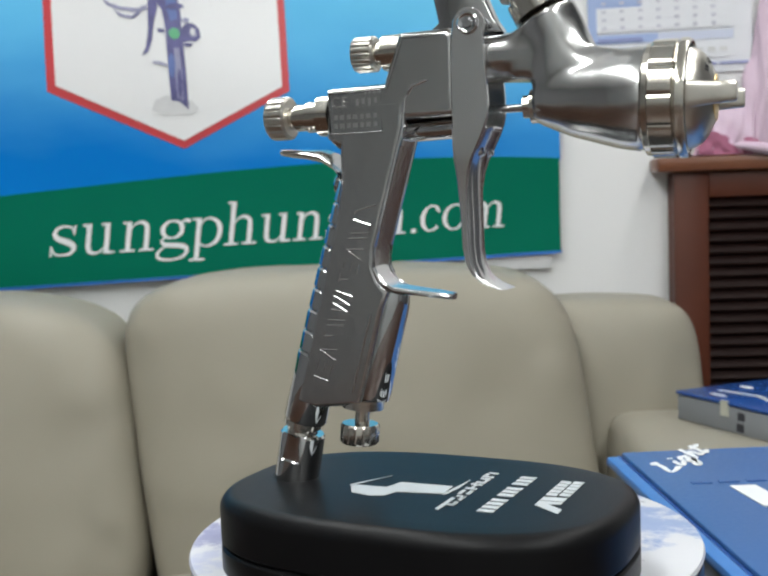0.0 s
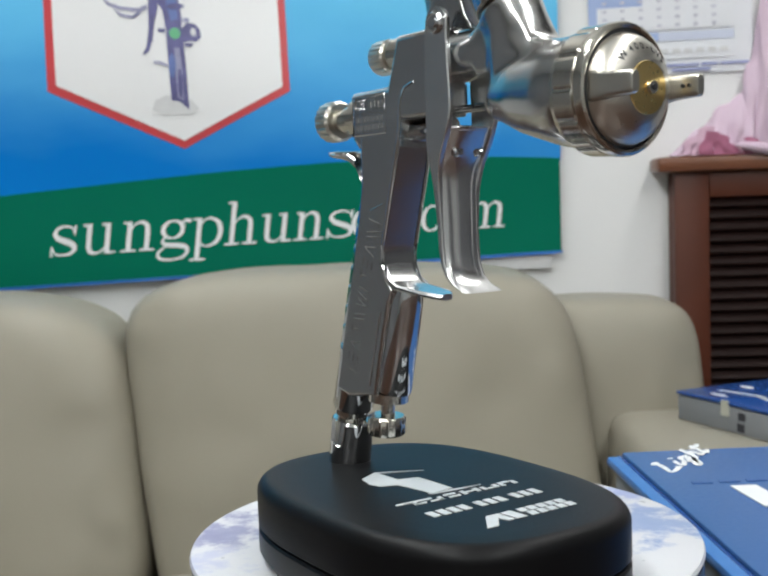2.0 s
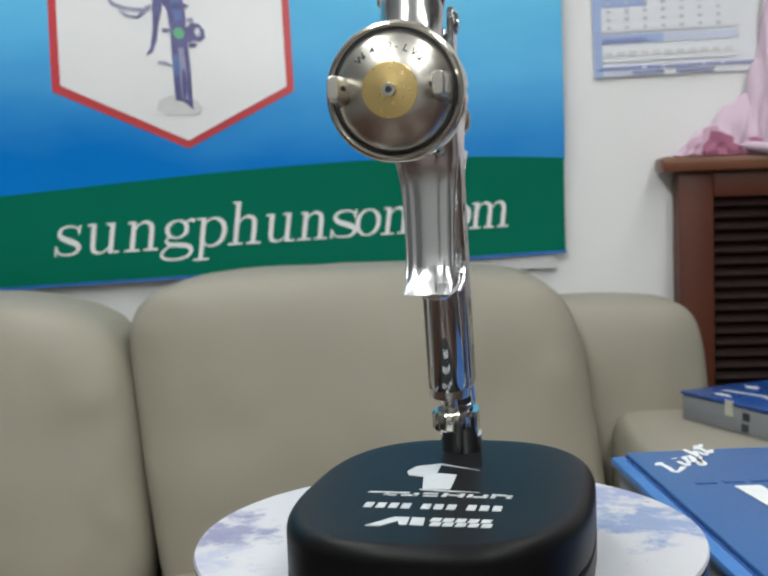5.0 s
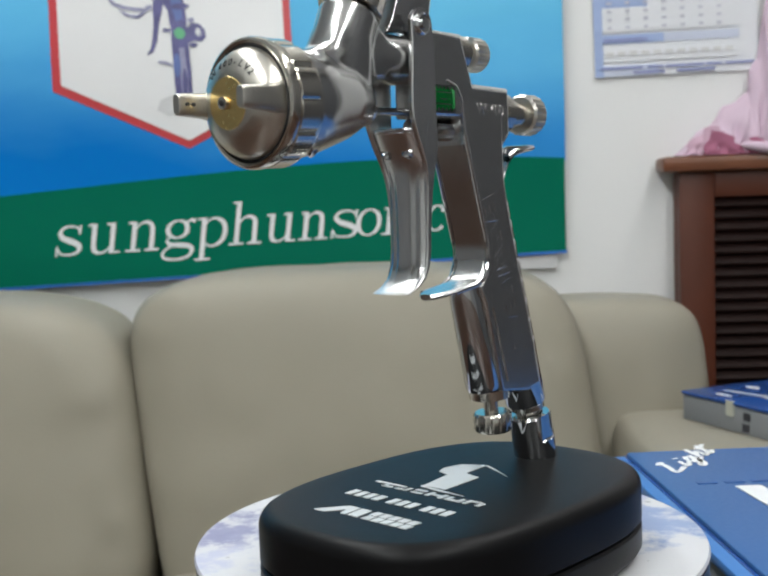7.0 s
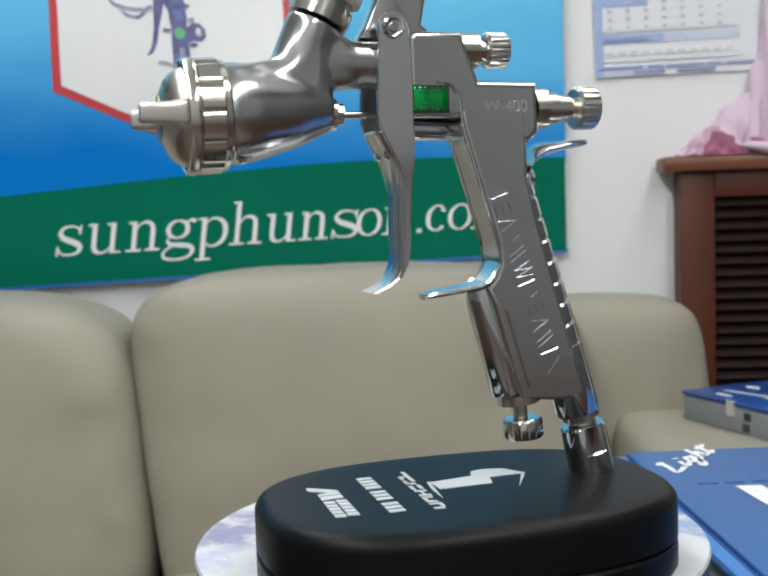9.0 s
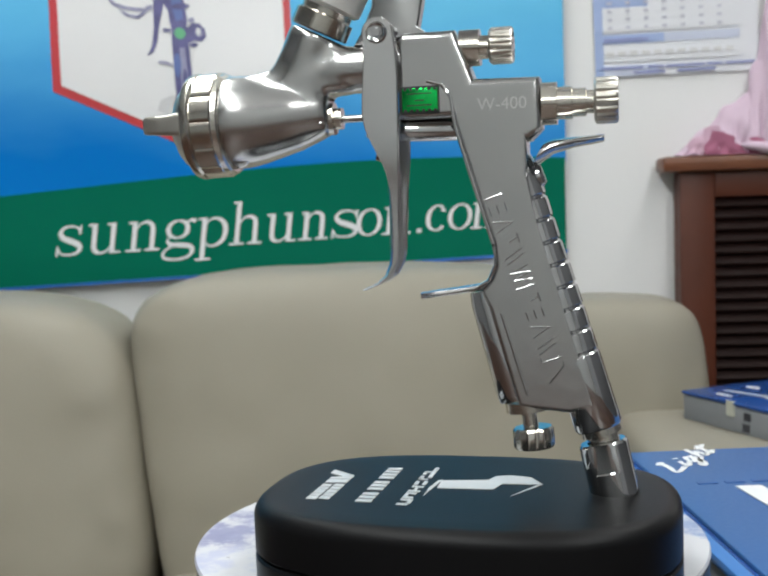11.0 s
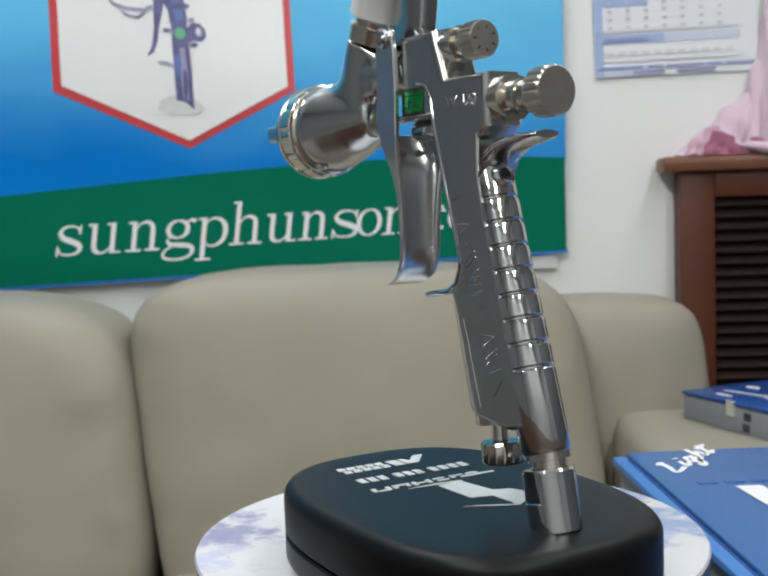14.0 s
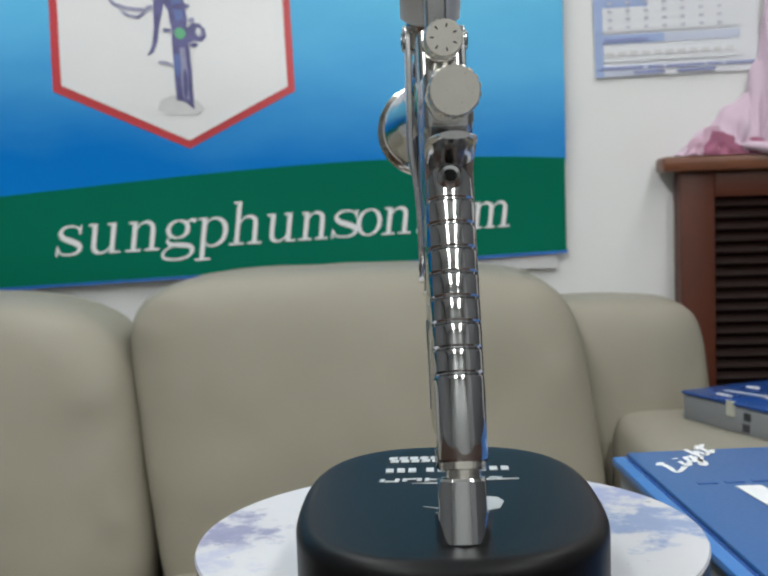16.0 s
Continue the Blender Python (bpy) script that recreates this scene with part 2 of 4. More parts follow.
# ---- room ----
def room():
    def slab(name, lo, hi, m, label):
        bm = bmesh.new()
        box(bm, lo, hi)
        tagged(part(name, bm, m, smooth=False), label, name.split("_")[0], kind="structure")
    WY = 1.42
    slab("wall_north", (-3.2, WY, 0), (2.1, WY + 0.12, 2.7), wall_paint, "plain white painted wall behind the sofa")
    slab("wall_south", (-3.2, -3.12, 0), (2.1, -3.0, 2.7), rear_paint, "plain painted wall closing the room")
    slab("wall_west", (-3.32, -3.12, 0), (-3.2, WY + 0.12, 2.7), west_paint, "unseen plain side wall, grey set for the gun reflections")
    # Unseen, added dark so the gun's sides reflect dark.
    slab("wall_east", (2.1, -1.3, 0), (2.22, WY + 0.12, 2.7), dark_reflected_paint, "unseen side wall, kept dark to darken the gun reflections")
    # East side is split here so the gun reflects a lighter grey.
    slab("wall_southeast", (2.1, -3.12, 0), (2.22, -1.3, 2.7), west_paint, "unseen plain side wall, grey set for the gun reflections")
    slab("floor", (-3.32, -3.12, -0.1), (2.22, WY + 0.12, 0), floor_tile, "grey tiled floor")
    slab("ceiling", (-3.32, -3.12, 2.7), (2.22, WY + 0.12, 2.8), ceiling_paint, "plain white ceiling")
    # Panels for all lamps, the added rear pair included.
    for lx, ly, watts in LAMPS:
        t = thing("ceiling_light", "unseen white ceiling light panel with glowing diffuser", "light", "ceiling lights", m=pose(lx, ly, 0))
        bm = bmesh.new()
        box(bm, (-0.16, -0.6, 2.6), (0.16, 0.6, 2.699), 0.01)
        part("frame", bm, ceiling_paint, t)
        bm = bmesh.new()
        box(bm, (-0.14, -0.58, 2.53), (0.14, 0.58, 2.605), 0.01)
        part("diffuser", bm, lamp_glow, t)


room()


# ---- banner ----
def smooth_line(pts, widths, n=5):
    """Points and pen widths with a smooth curve drawn through them."""
    if len(pts) == 2:
        return [(*p, w) for p, w in zip(pts, widths)]
    p = [Vector((*a, w)) for a, w in zip(pts, widths)]
    out = []
    for i in range(len(p) - 1):
        a, b, c, d = p[max(0, i - 1)], p[i], p[i + 1], p[min(len(p) - 1, i + 2)]
        for k in range(n):
            f = k / n
            out.append(tuple(0.5 * (2 * b + (c - a) * f + (2 * a - 5 * b + 4 * c - d) * f * f + (3 * b - a - 3 * c + d) * f ** 3)))
    return out + [tuple(p[-1])]


def pen_letter(ch):
    """Strokes of a letter: points in its width and in the height of a small x, and the pen's widths."""
    T, S, H = 0.165, 0.075, 0.06

    def stem(x, top=1.0, bottom=0.0):
        return [(x, top), (x, bottom)], [T, T]

    def bar(x0, x1, z):
        return [(x0, z), (x1, z)], [S, S]

    def ring(cx, cz, rx, rz, a0=0, a1=360, thin=H, thick=T):
        a = [radians(a0 + (a1 - a0) * k / 14) for k in range(15)]
        return [(cx + rx * math.cos(b), cz + rz * math.sin(b)) for b in a], [thin + (thick - thin) * abs(math.cos(b)) ** 1.5 for b in a]

    def arch(x0, x1):
        w = x1 - x0
        return [(x0, 0.70), (x0 + 0.28 * w, 0.90), (x0 + 0.62 * w, 0.965), (x1 - 0.06 * w, 0.85), (x1, 0.62)], [H, H, 0.10, 0.15, T]
    if ch == "s":
        return [([(0.90, 0.74), (0.80, 0.90), (0.52, 0.965), (0.24, 0.90), (0.14, 0.74), (0.28, 0.58), (0.56, 0.48), (0.84, 0.36), (0.93, 0.22), (0.80, 0.08), (0.50, 0.03), (0.20, 0.09), (0.06, 0.28)],
                 [0.06, 0.06, 0.07, 0.10, 0.14, 0.17, 0.19, 0.18, 0.15, 0.10, 0.07, 0.06, 0.06]), ([(0.92, 0.98), (0.90, 0.68)], [0.08, 0.06]), ([(0.05, 0.0), (0.05, 0.33)], [0.08, 0.06])]
    if ch == "u":
        return [stem(0.24, 1.0, 0.28), ([(0.24, 0.30), (0.28, 0.12), (0.42, 0.03), (0.58, 0.07), (0.76, 0.28)], [T, 0.15, 0.09, H, H]), stem(0.76), bar(0.06, 0.28, 0.965), bar(0.58, 0.80, 0.965), bar(0.74, 1.0, 0.035)]
    if ch in "nh":
        up = 1.5 if ch == "h" else 1.0
        return [stem(0.22, up), arch(0.24, 0.76), stem(0.76, 0.64), bar(0.0, 0.44, 0.035), bar(0.56, 0.99, 0.035), bar(0.04, 0.24, up - 0.035)]
    if ch == "m":
        return [stem(0.15), arch(0.16, 0.50), stem(0.50, 0.64), arch(0.51, 0.85), stem(0.85, 0.64), bar(0.0, 0.30, 0.035), bar(0.37, 0.64, 0.035), bar(0.72, 1.0, 0.035), bar(0.03, 0.17, 0.965)]
    if ch == "p":
        return [stem(0.24, 1.0, -0.45), ([(0.26, 0.74), (0.42, 0.93), (0.62, 0.96), (0.84, 0.80), (0.91, 0.50), (0.82, 0.18), (0.58, 0.03), (0.40, 0.06), (0.25, 0.22)], [H, H, 0.08, 0.15, T, 0.15, 0.08, H, H]),
                bar(0.02, 0.50, -0.42), bar(0.04, 0.26, 0.965)]
    if ch == "g":
        return [ring(0.45, 0.66, 0.30, 0.29), ([(0.68, 0.84), (0.84, 0.95), (0.98, 0.90)], [H, 0.10, 0.14]),
                ([(0.26, 0.44), (0.14, 0.28), (0.28, 0.16), (0.60, 0.12), (0.86, 0.06), (0.94, -0.10), (0.80, -0.29), (0.45, -0.36), (0.12, -0.30), (0.04, -0.14), (0.16, 0.02), (0.34, 0.14)],
                 [H, 0.08, 0.14, 0.16, 0.16, 0.13, 0.10, 0.08, 0.10, 0.11, 0.08, H])]
    if ch == "c":
        return [ring(0.52, 0.5, 0.42, 0.46, 50, 318), ([(0.78, 0.74), (0.84, 0.82)], [0.16, 0.16])]
    if ch == "o":
        return [ring(0.5, 0.5, 0.43, 0.46)]
    return [([(0.1, 0.07), (0.9, 0.07)], [0.15, 0.15])]


def banner():
    t = thing("banner", "blue and green printed vinyl banner hanging on the white wall", "banner", m=pose(0, 1.40, TOP))

    def wave(x, z):
        return 0.004 * math.sin(x * 7 + z * 3) + 0.003 * math.sin(z * 19 + x * 2)

    def sheet(name, top, bottom, x0, x1, m, lift, label=""):
        bm = bmesh.new()
        rows = []
        for i in range(161):
            x = x0 + (x1 - x0) * i / 160
            za, zb = bottom(x), top(x)
            rows.append([bm.verts.new((x, wave(x, za + (zb - za) * j / 64) - lift, za + (zb - za) * j / 64)) for j in range(65)])
        for a, b in zip(rows, rows[1:]):
            for j in range(64):
                bm.faces.new((a[j], b[j], b[j + 1], a[j + 1]))
        return part(name, bm, m, t, label)

    def low(x):
        x = max(x, -0.95)
        return -0.029 + (x + 0.748) * 0.036

    def grass(x):
        u = (x + 0.74) / 0.95
        return 0.1273 + 0.0682 * u + 0.0262 * u * u + -0.0634 * u ** 3
    sheet("sky_print", lambda x: 1.15, lambda x: grass(max(x, -0.95)) - 0.004, -3.0, 0.207, sky_print, 0.0)
    sheet("green_band", lambda x: grass(max(x, -0.95)), lambda x: low(x) + 0.004, -3.0, 0.2055, green_print, 0.0008, "dark green band of the banner")
    sheet("edge_strip", lambda x: low(x) + 0.0045, lambda x: low(x) - 0.001, -3.0, 0.2072, edge_blue, 0.0004)
    bm = bmesh.new()
    box(bm, (-2.98, 0.009, -0.02), (0.19, 0.019, 1.14))
    part("backing_board", bm, grey_print, t)

    def fp(lift):
        return lambda x, z: (x, wave(x, z) - lift, z)

    def shape(name, poly, m, lift, label=""):
        bm = bmesh.new()
        flat(bm, poly, fp(lift))
        bmesh.ops.triangulate(bm, faces=bm.faces)
        for k in range(3):
            bmesh.ops.subdivide_edges(bm, edges=[e for e in bm.edges if e.calc_length() > 0.03], cuts=1)
            bmesh.ops.triangulate(bm, faces=bm.faces)
        for v in bm.verts:
            v.co.y = wave(v.co.x, v.co.z) - lift
        return part(name, bm, m, t, label)
    shape("pennant_border", [(-0.629, 0.80), (-0.6288, 0.2966), (-0.4054, 0.1956), (-0.2279, 0.2818), (-0.2420, 0.80)], red_print, 0.0008, "red border of the pennant print")
    shape("pennant", [(-0.617, 0.79), (-0.6137, 0.3056), (-0.4048, 0.2084), (-0.2397, 0.2893), (-0.2538, 0.79)], white_vinyl, 0.0016, "white pennant print")
    # printed picture of a spray gun, plain shapes
    shape("print_shadow", [(-0.4549, 0.2593), (-0.4492, 0.2752), (-0.4291, 0.2825), (-0.3888, 0.2731), (-0.3767, 0.2591), (-0.3888, 0.2490), (-0.4371, 0.2499)], grey_print, 0.0022)
    shape("print_handle", [(-0.4266, 0.3828), (-0.4242, 0.3265), (-0.4218, 0.2743), (-0.4081, 0.2714), (-0.3936, 0.2580), (-0.3952, 0.3175), (-0.3992, 0.3819)], purple_print, 0.0026)
    shape("print_handle_light", [(-0.4137, 0.3583), (-0.4129, 0.3101), (-0.4113, 0.2779), (-0.4008, 0.2727), (-0.4017, 0.3177), (-0.4049, 0.3580)], pale_print, 0.0030)
    shape("print_body", [(-0.4420, 0.4877), (-0.4000, 0.4863), (-0.4049, 0.4383), (-0.4000, 0.4060), (-0.4017, 0.3675), (-0.4226, 0.3698), (-0.4283, 0.3989), (-0.4307, 0.4191), (-0.4387, 0.4314)], purple_print, 0.0028)
    shape("print_body_light", [(-0.4274, 0.4872), (-0.4113, 0.4867), (-0.4081, 0.4304), (-0.4065, 0.4046), (-0.4178, 0.4018), (-0.4242, 0.4229)], blue_print, 0.0030)
    shape("print_trigger", [(-0.4516, 0.4720), (-0.4387, 0.4716), (-0.4387, 0.4234), (-0.4452, 0.3995), (-0.4492, 0.3715), (-0.4565, 0.3533), (-0.4677, 0.3473), (-0.4597, 0.3615), (-0.4549, 0.3918), (-0.4549, 0.4239)], purple_print, 0.0026)
    shape("print_knob", [(-0.4017, 0.3884), (-0.3920, 0.3977), (-0.3791, 0.3957), (-0.3710, 0.3858), (-0.3694, 0.3729), (-0.3775, 0.3667), (-0.3904, 0.3687), (-0.4000, 0.3643)], purple_print, 0.0027)
    shape("print_knob_light", [(-0.3855, 0.3895), (-0.3775, 0.3876), (-0.3751, 0.3763), (-0.3823, 0.3733), (-0.3871, 0.3799)], pale_print, 0.0031)
    shape("print_lever", [(-0.4403, 0.3913), (-0.4274, 0.3893), (-0.4274, 0.3845), (-0.4387, 0.3848)], purple_print, 0.0027)
    shape("print_spur", [(-0.4484, 0.3386), (-0.4371, 0.3374), (-0.4258, 0.3322), (-0.4258, 0.3282), (-0.4387, 0.3334), (-0.4484, 0.3346)], pale_print, 0.0029)
    shape("print_window", [(-0.4202, 0.3874), (-0.4137, 0.3912), (-0.4065, 0.3886), (-0.4025, 0.3820), (-0.4049, 0.3741), (-0.4129, 0.3719), (-0.4194, 0.3762), (-0.4218, 0.3819)], green_dot, 0.0035)
    shape("print_stroke", [(-0.5322, 0.4490), (-0.5177, 0.4357), (-0.5000, 0.4287), (-0.4694, 0.4244), (-0.4565, 0.4304), (-0.4565, 0.4224), (-0.4694, 0.4180), (-0.5032, 0.4240), (-0.5226, 0.4318)], pale_print, 0.0029)
    shape("print_stroke", [(-0.5129, 0.4259), (-0.4968, 0.4165), (-0.4815, 0.4120), (-0.4726, 0.4181), (-0.4645, 0.4291), (-0.4597, 0.4257), (-0.4694, 0.4140), (-0.4806, 0.4079), (-0.5000, 0.4126)], pale_print, 0.0031)
    shape("print_stroke", [(-0.4887, 0.4154), (-0.4806, 0.4120), (-0.4734, 0.4181), (-0.4702, 0.4148), (-0.4790, 0.4087)], purple_print, 0.0033)
    for u, v, w, h, m in ((-0.4100, 0.425, 0.030, 0.010, purple_print), (-0.3930, 0.402, 0.012, 0.008, pale_print), (-0.3900, 0.362, 0.014, 0.007, purple_print),
                          (-0.4180, 0.330, 0.012, 0.040, blue_print), (-0.4060, 0.300, 0.008, 0.050, purple_print), (-0.3820, 0.383, 0.008, 0.012, grey_print)):
        shape("print_patch", [(u + w / 2 * math.cos(a), v + h / 2 * math.sin(a)) for a in [math.pi * k / 6 for k in range(12)]], m, 0.0034)
    # lettering: slanted roman letters drawn with a broad pen
    row = [("s", 110, 163), ("u", 170, 244), ("n", 255, 325), ("g", 330, 397), ("p", 398, 464), ("h", 468, 535), ("u", 538, 604), ("n", 610, 670),
           ("s", 676, 730), ("o", 727, 777), ("n", 780, 840), (".", 850, 862), ("c", 868, 911), ("o", 914, 962), ("m", 961, 1041)]
    for ch, p0, p1 in row:
        q0, q1 = p0 - 110, p1 - 110
        x0, x1 = [-0.6422 + q * (0.000829 - 1.93e-8 * q) for q in (q0, q1)]
        xh = 0.0505 - (x0 + 0.6) * 0.0120
        zb = 0.0252 + (x0 + 0.621) * 0.0345
        bm = bmesh.new()
        for k, (pts, widths) in enumerate(pen_letter(ch)):
            line = smooth_line([(u * (x1 - x0), v * xh) for u, v in pts], widths)
            left, right = [], []
            for i, (u, v, w) in enumerate(line):
                a, b = line[max(0, i - 1)], line[min(len(line) - 1, i + 1)]
                d = Vector((b[0] - a[0], b[1] - a[1])).normalized() * w * xh / 2
                left.append((u - d.y, v + d.x))
                right.append((u + d.y, v - d.x))
            made = []
            for u, v in left + right:
                x, z = x0 + u + v * 0.13, zb + v + 0.0345 * u
                made.append(bm.verts.new((x, wave(x, z) - 0.0016 - 0.00012 * k, z)))
            n = len(line)
            for i in range(n - 1):
                bm.faces.new((made[i], made[i + 1], made[n + i + 1], made[n + i]))
        part("letter", bm, white_vinyl, t, smooth=False)


banner()


# ---- calendar ----
def calendar():
    t = thing("wall_calendar", "white and blue printed wall calendar on the wall", "calendar", m=pose(0, 1.417, TOP))

    def rect(name, x0, z0, x1, z1, m, y):
        bm = bmesh.new()
        tilt = lambda x, z: (x + (z - 0.287) * -0.02, y, z + (x - 0.259) * 0.016)
        lo = [bm.verts.new(tilt(*p)) for p in ((x0, z0), (x1, z0), (x1, z1), (x0, z1))]
        f = bm.faces.new(lo)
        out = bmesh.ops.extrude_face_region(bm, geom=[f])
        for v in out["geom"]:
            if isinstance(v, bmesh.types.BMVert):
                v.co.y -= 0.0012
        return part(name, bm, m, t, smooth=False)
    rect("sheet", 0.259, 0.285, 0.52, 0.75, paper, 0.0)
    rect("blue_border", 0.2592, 0.2855, 0.273, 0.75, paper_blue, -0.0016)
    rect("heading", 0.273, 0.395, 0.345, 0.75, paper_blue, -0.0014)
    rect("heading_strip", 0.273, 0.338, 0.37, 0.352, paper_blue, -0.0014)
    rect("heading_tail", 0.3705, 0.338, 0.49, 0.352, paper_pale, -0.0014)
    rect("heading_bar", 0.274, 0.341, 0.345, 0.346, navy_ink, -0.003)
    rect("footer_strip", 0.273, 0.286, 0.36, 0.303, paper_pale, -0.0014)
    for a, b in ((0.268, 0.335), (0.343, 0.368), (0.371, 0.432), (0.436, 0.462), (0.466, 0.512)):
        rect("footer_bar", a, 0.297, b, 0.3005, navy_ink, -0.003)
    rect("footer_bar", 0.32, 0.289, 0.37, 0.293, navy_ink, -0.003)
    rect("footer_bar", 0.39, 0.289, 0.45, 0.293, navy_ink, -0.003)
    rect("date_panel", 0.273, 0.356, 0.49, 0.395, paper, -0.0019)
    rect("note_panel", 0.273, 0.309, 0.49, 0.334, paper, -0.0019)
    for r in range(4):
        for c in range(7):
            x, z = 0.281 + c * 0.029, 0.361 + r * 0.013
            rect("date_mark", x, z, x + 0.007, z + 0.004, paper_ink, -0.0033)
    for c in range(11):
        rect("note_mark", 0.277 + c * 0.019, 0.318, 0.289 + c * 0.019, 0.325, grey_print, -0.0033)


calendar()


# ---- sofa ----
def sofa():
    t = thing("sofa", "beige leather sofa with padded back cushions and wide arm", "sofa", m=pose(0, 0, 0))

    def cushion(name, low0, low1, high0, high1, z0, z1, y, d, p, seed, wrinkle=0.006, lean=0.08, belly=0.008, crown=0.012):
        """A padded block between two level edges, low0 to low1 at z0 and high0 to high1 at z1; rounded, bulging, creased."""
        bm = bmesh.new()
        bmesh.ops.create_cube(bm, size=2)
        bmesh.ops.subdivide_edges(bm, edges=bm.edges[:], cuts=34, use_grid_fill=True)
        for v in bm.verts:
            c = v.co
            c = c / (abs(c.x) ** p + abs(c.y) ** p + abs(c.z) ** p) ** (1 / p)
            f, g = (c.z + 1) / 2, (c.x + 1) / 2
            x = (low0 + (low1 - low0) * g) * (1 - f) + (high0 + (high1 - high0) * g) * f
            z = z0 + (z1 - z0) * f + crown * f * (1 - c.x * c.x)
            fall = max(0, 1 - c.x * c.x) * max(0, 1 - c.z * c.z)
            q = Vector((x, y + c.y * d / 2 + lean * (f - 0.5) - belly * fall, z))
            near = max(0, 1 - abs(abs(c.x) - 0.86) * 6) * (0.4 + 0.6 * abs(c.z))
            q += Vector((0, 1, 0.3)) * (wrinkle * (noise.noise(Vector((q.x * 7 + seed, q.y * 3, q.z * 5))) + 0.5 * noise.noise(Vector((q.x * 19 + seed, q.y * 9, q.z * 13))))
                                        + 0.004 * near * noise.noise(Vector((q.x * 16 + seed, 0, q.z * 30))))
            v.co = q
        return part(name, bm, leather, t, sharp=80)
    cushion("back_cushion", -0.380, 0.236, -0.448, 0.180, TOP - 0.48, TOP - 0.003, 1.135, 0.22, 6.4, 1.0, 0.008, crown=0.012)
    cushion("back_cushion", -1.07, -0.385, -1.09, -0.434, TOP - 0.48, TOP - 0.026, 1.115, 0.22, 5.0, 5.0, 0.008, crown=0.012)
    cushion("back_cushion", 0.12, 0.388, 0.08, 0.366, TOP - 0.36, TOP - 0.055, 1.21, 0.16, 6.0, 9.0, 0.006, lean=0.03, crown=0.006)
    cushion("seat_cushion", -0.396, 0.20, -0.396, 0.20, 0.26, TOP - 0.385, 0.80, 0.62, 8, 3.0, lean=0, belly=0, crown=0.015)
    cushion("seat_cushion", -1.06, -0.400, -1.06, -0.400, 0.26, TOP - 0.385, 0.80, 0.62, 8, 7.0, lean=0, belly=0, crown=0.015)
    cushion("armrest", 0.228, 0.62, 0.228, 0.62, 0.12, TOP - 0.20, 0.86, 0.62, 14, 11.0, 0.003, lean=0, belly=0, crown=0)
    bm = bmesh.new()
    box(bm, (-1.08, 0.5, 0.08), (0.60, 1.30, 0.30), 0.02)
    part("plinth", bm, leather, t)
    bm = bmesh.new()
    box(bm, (-1.08, 1.26, 0.08), (0.33, 1.37, TOP - 0.11), 0.03)
    part("back_frame", bm, leather, t)
    for x in (-1.0, 0.5):
        for y in (0.55, 1.25):
            bm = bmesh.new()
            lathe(bm, (x, y, 0), (0, 0, 1), [(0, 0.02), (0.09, 0.028)], 16)
            part("foot", bm, wood, t)


sofa()


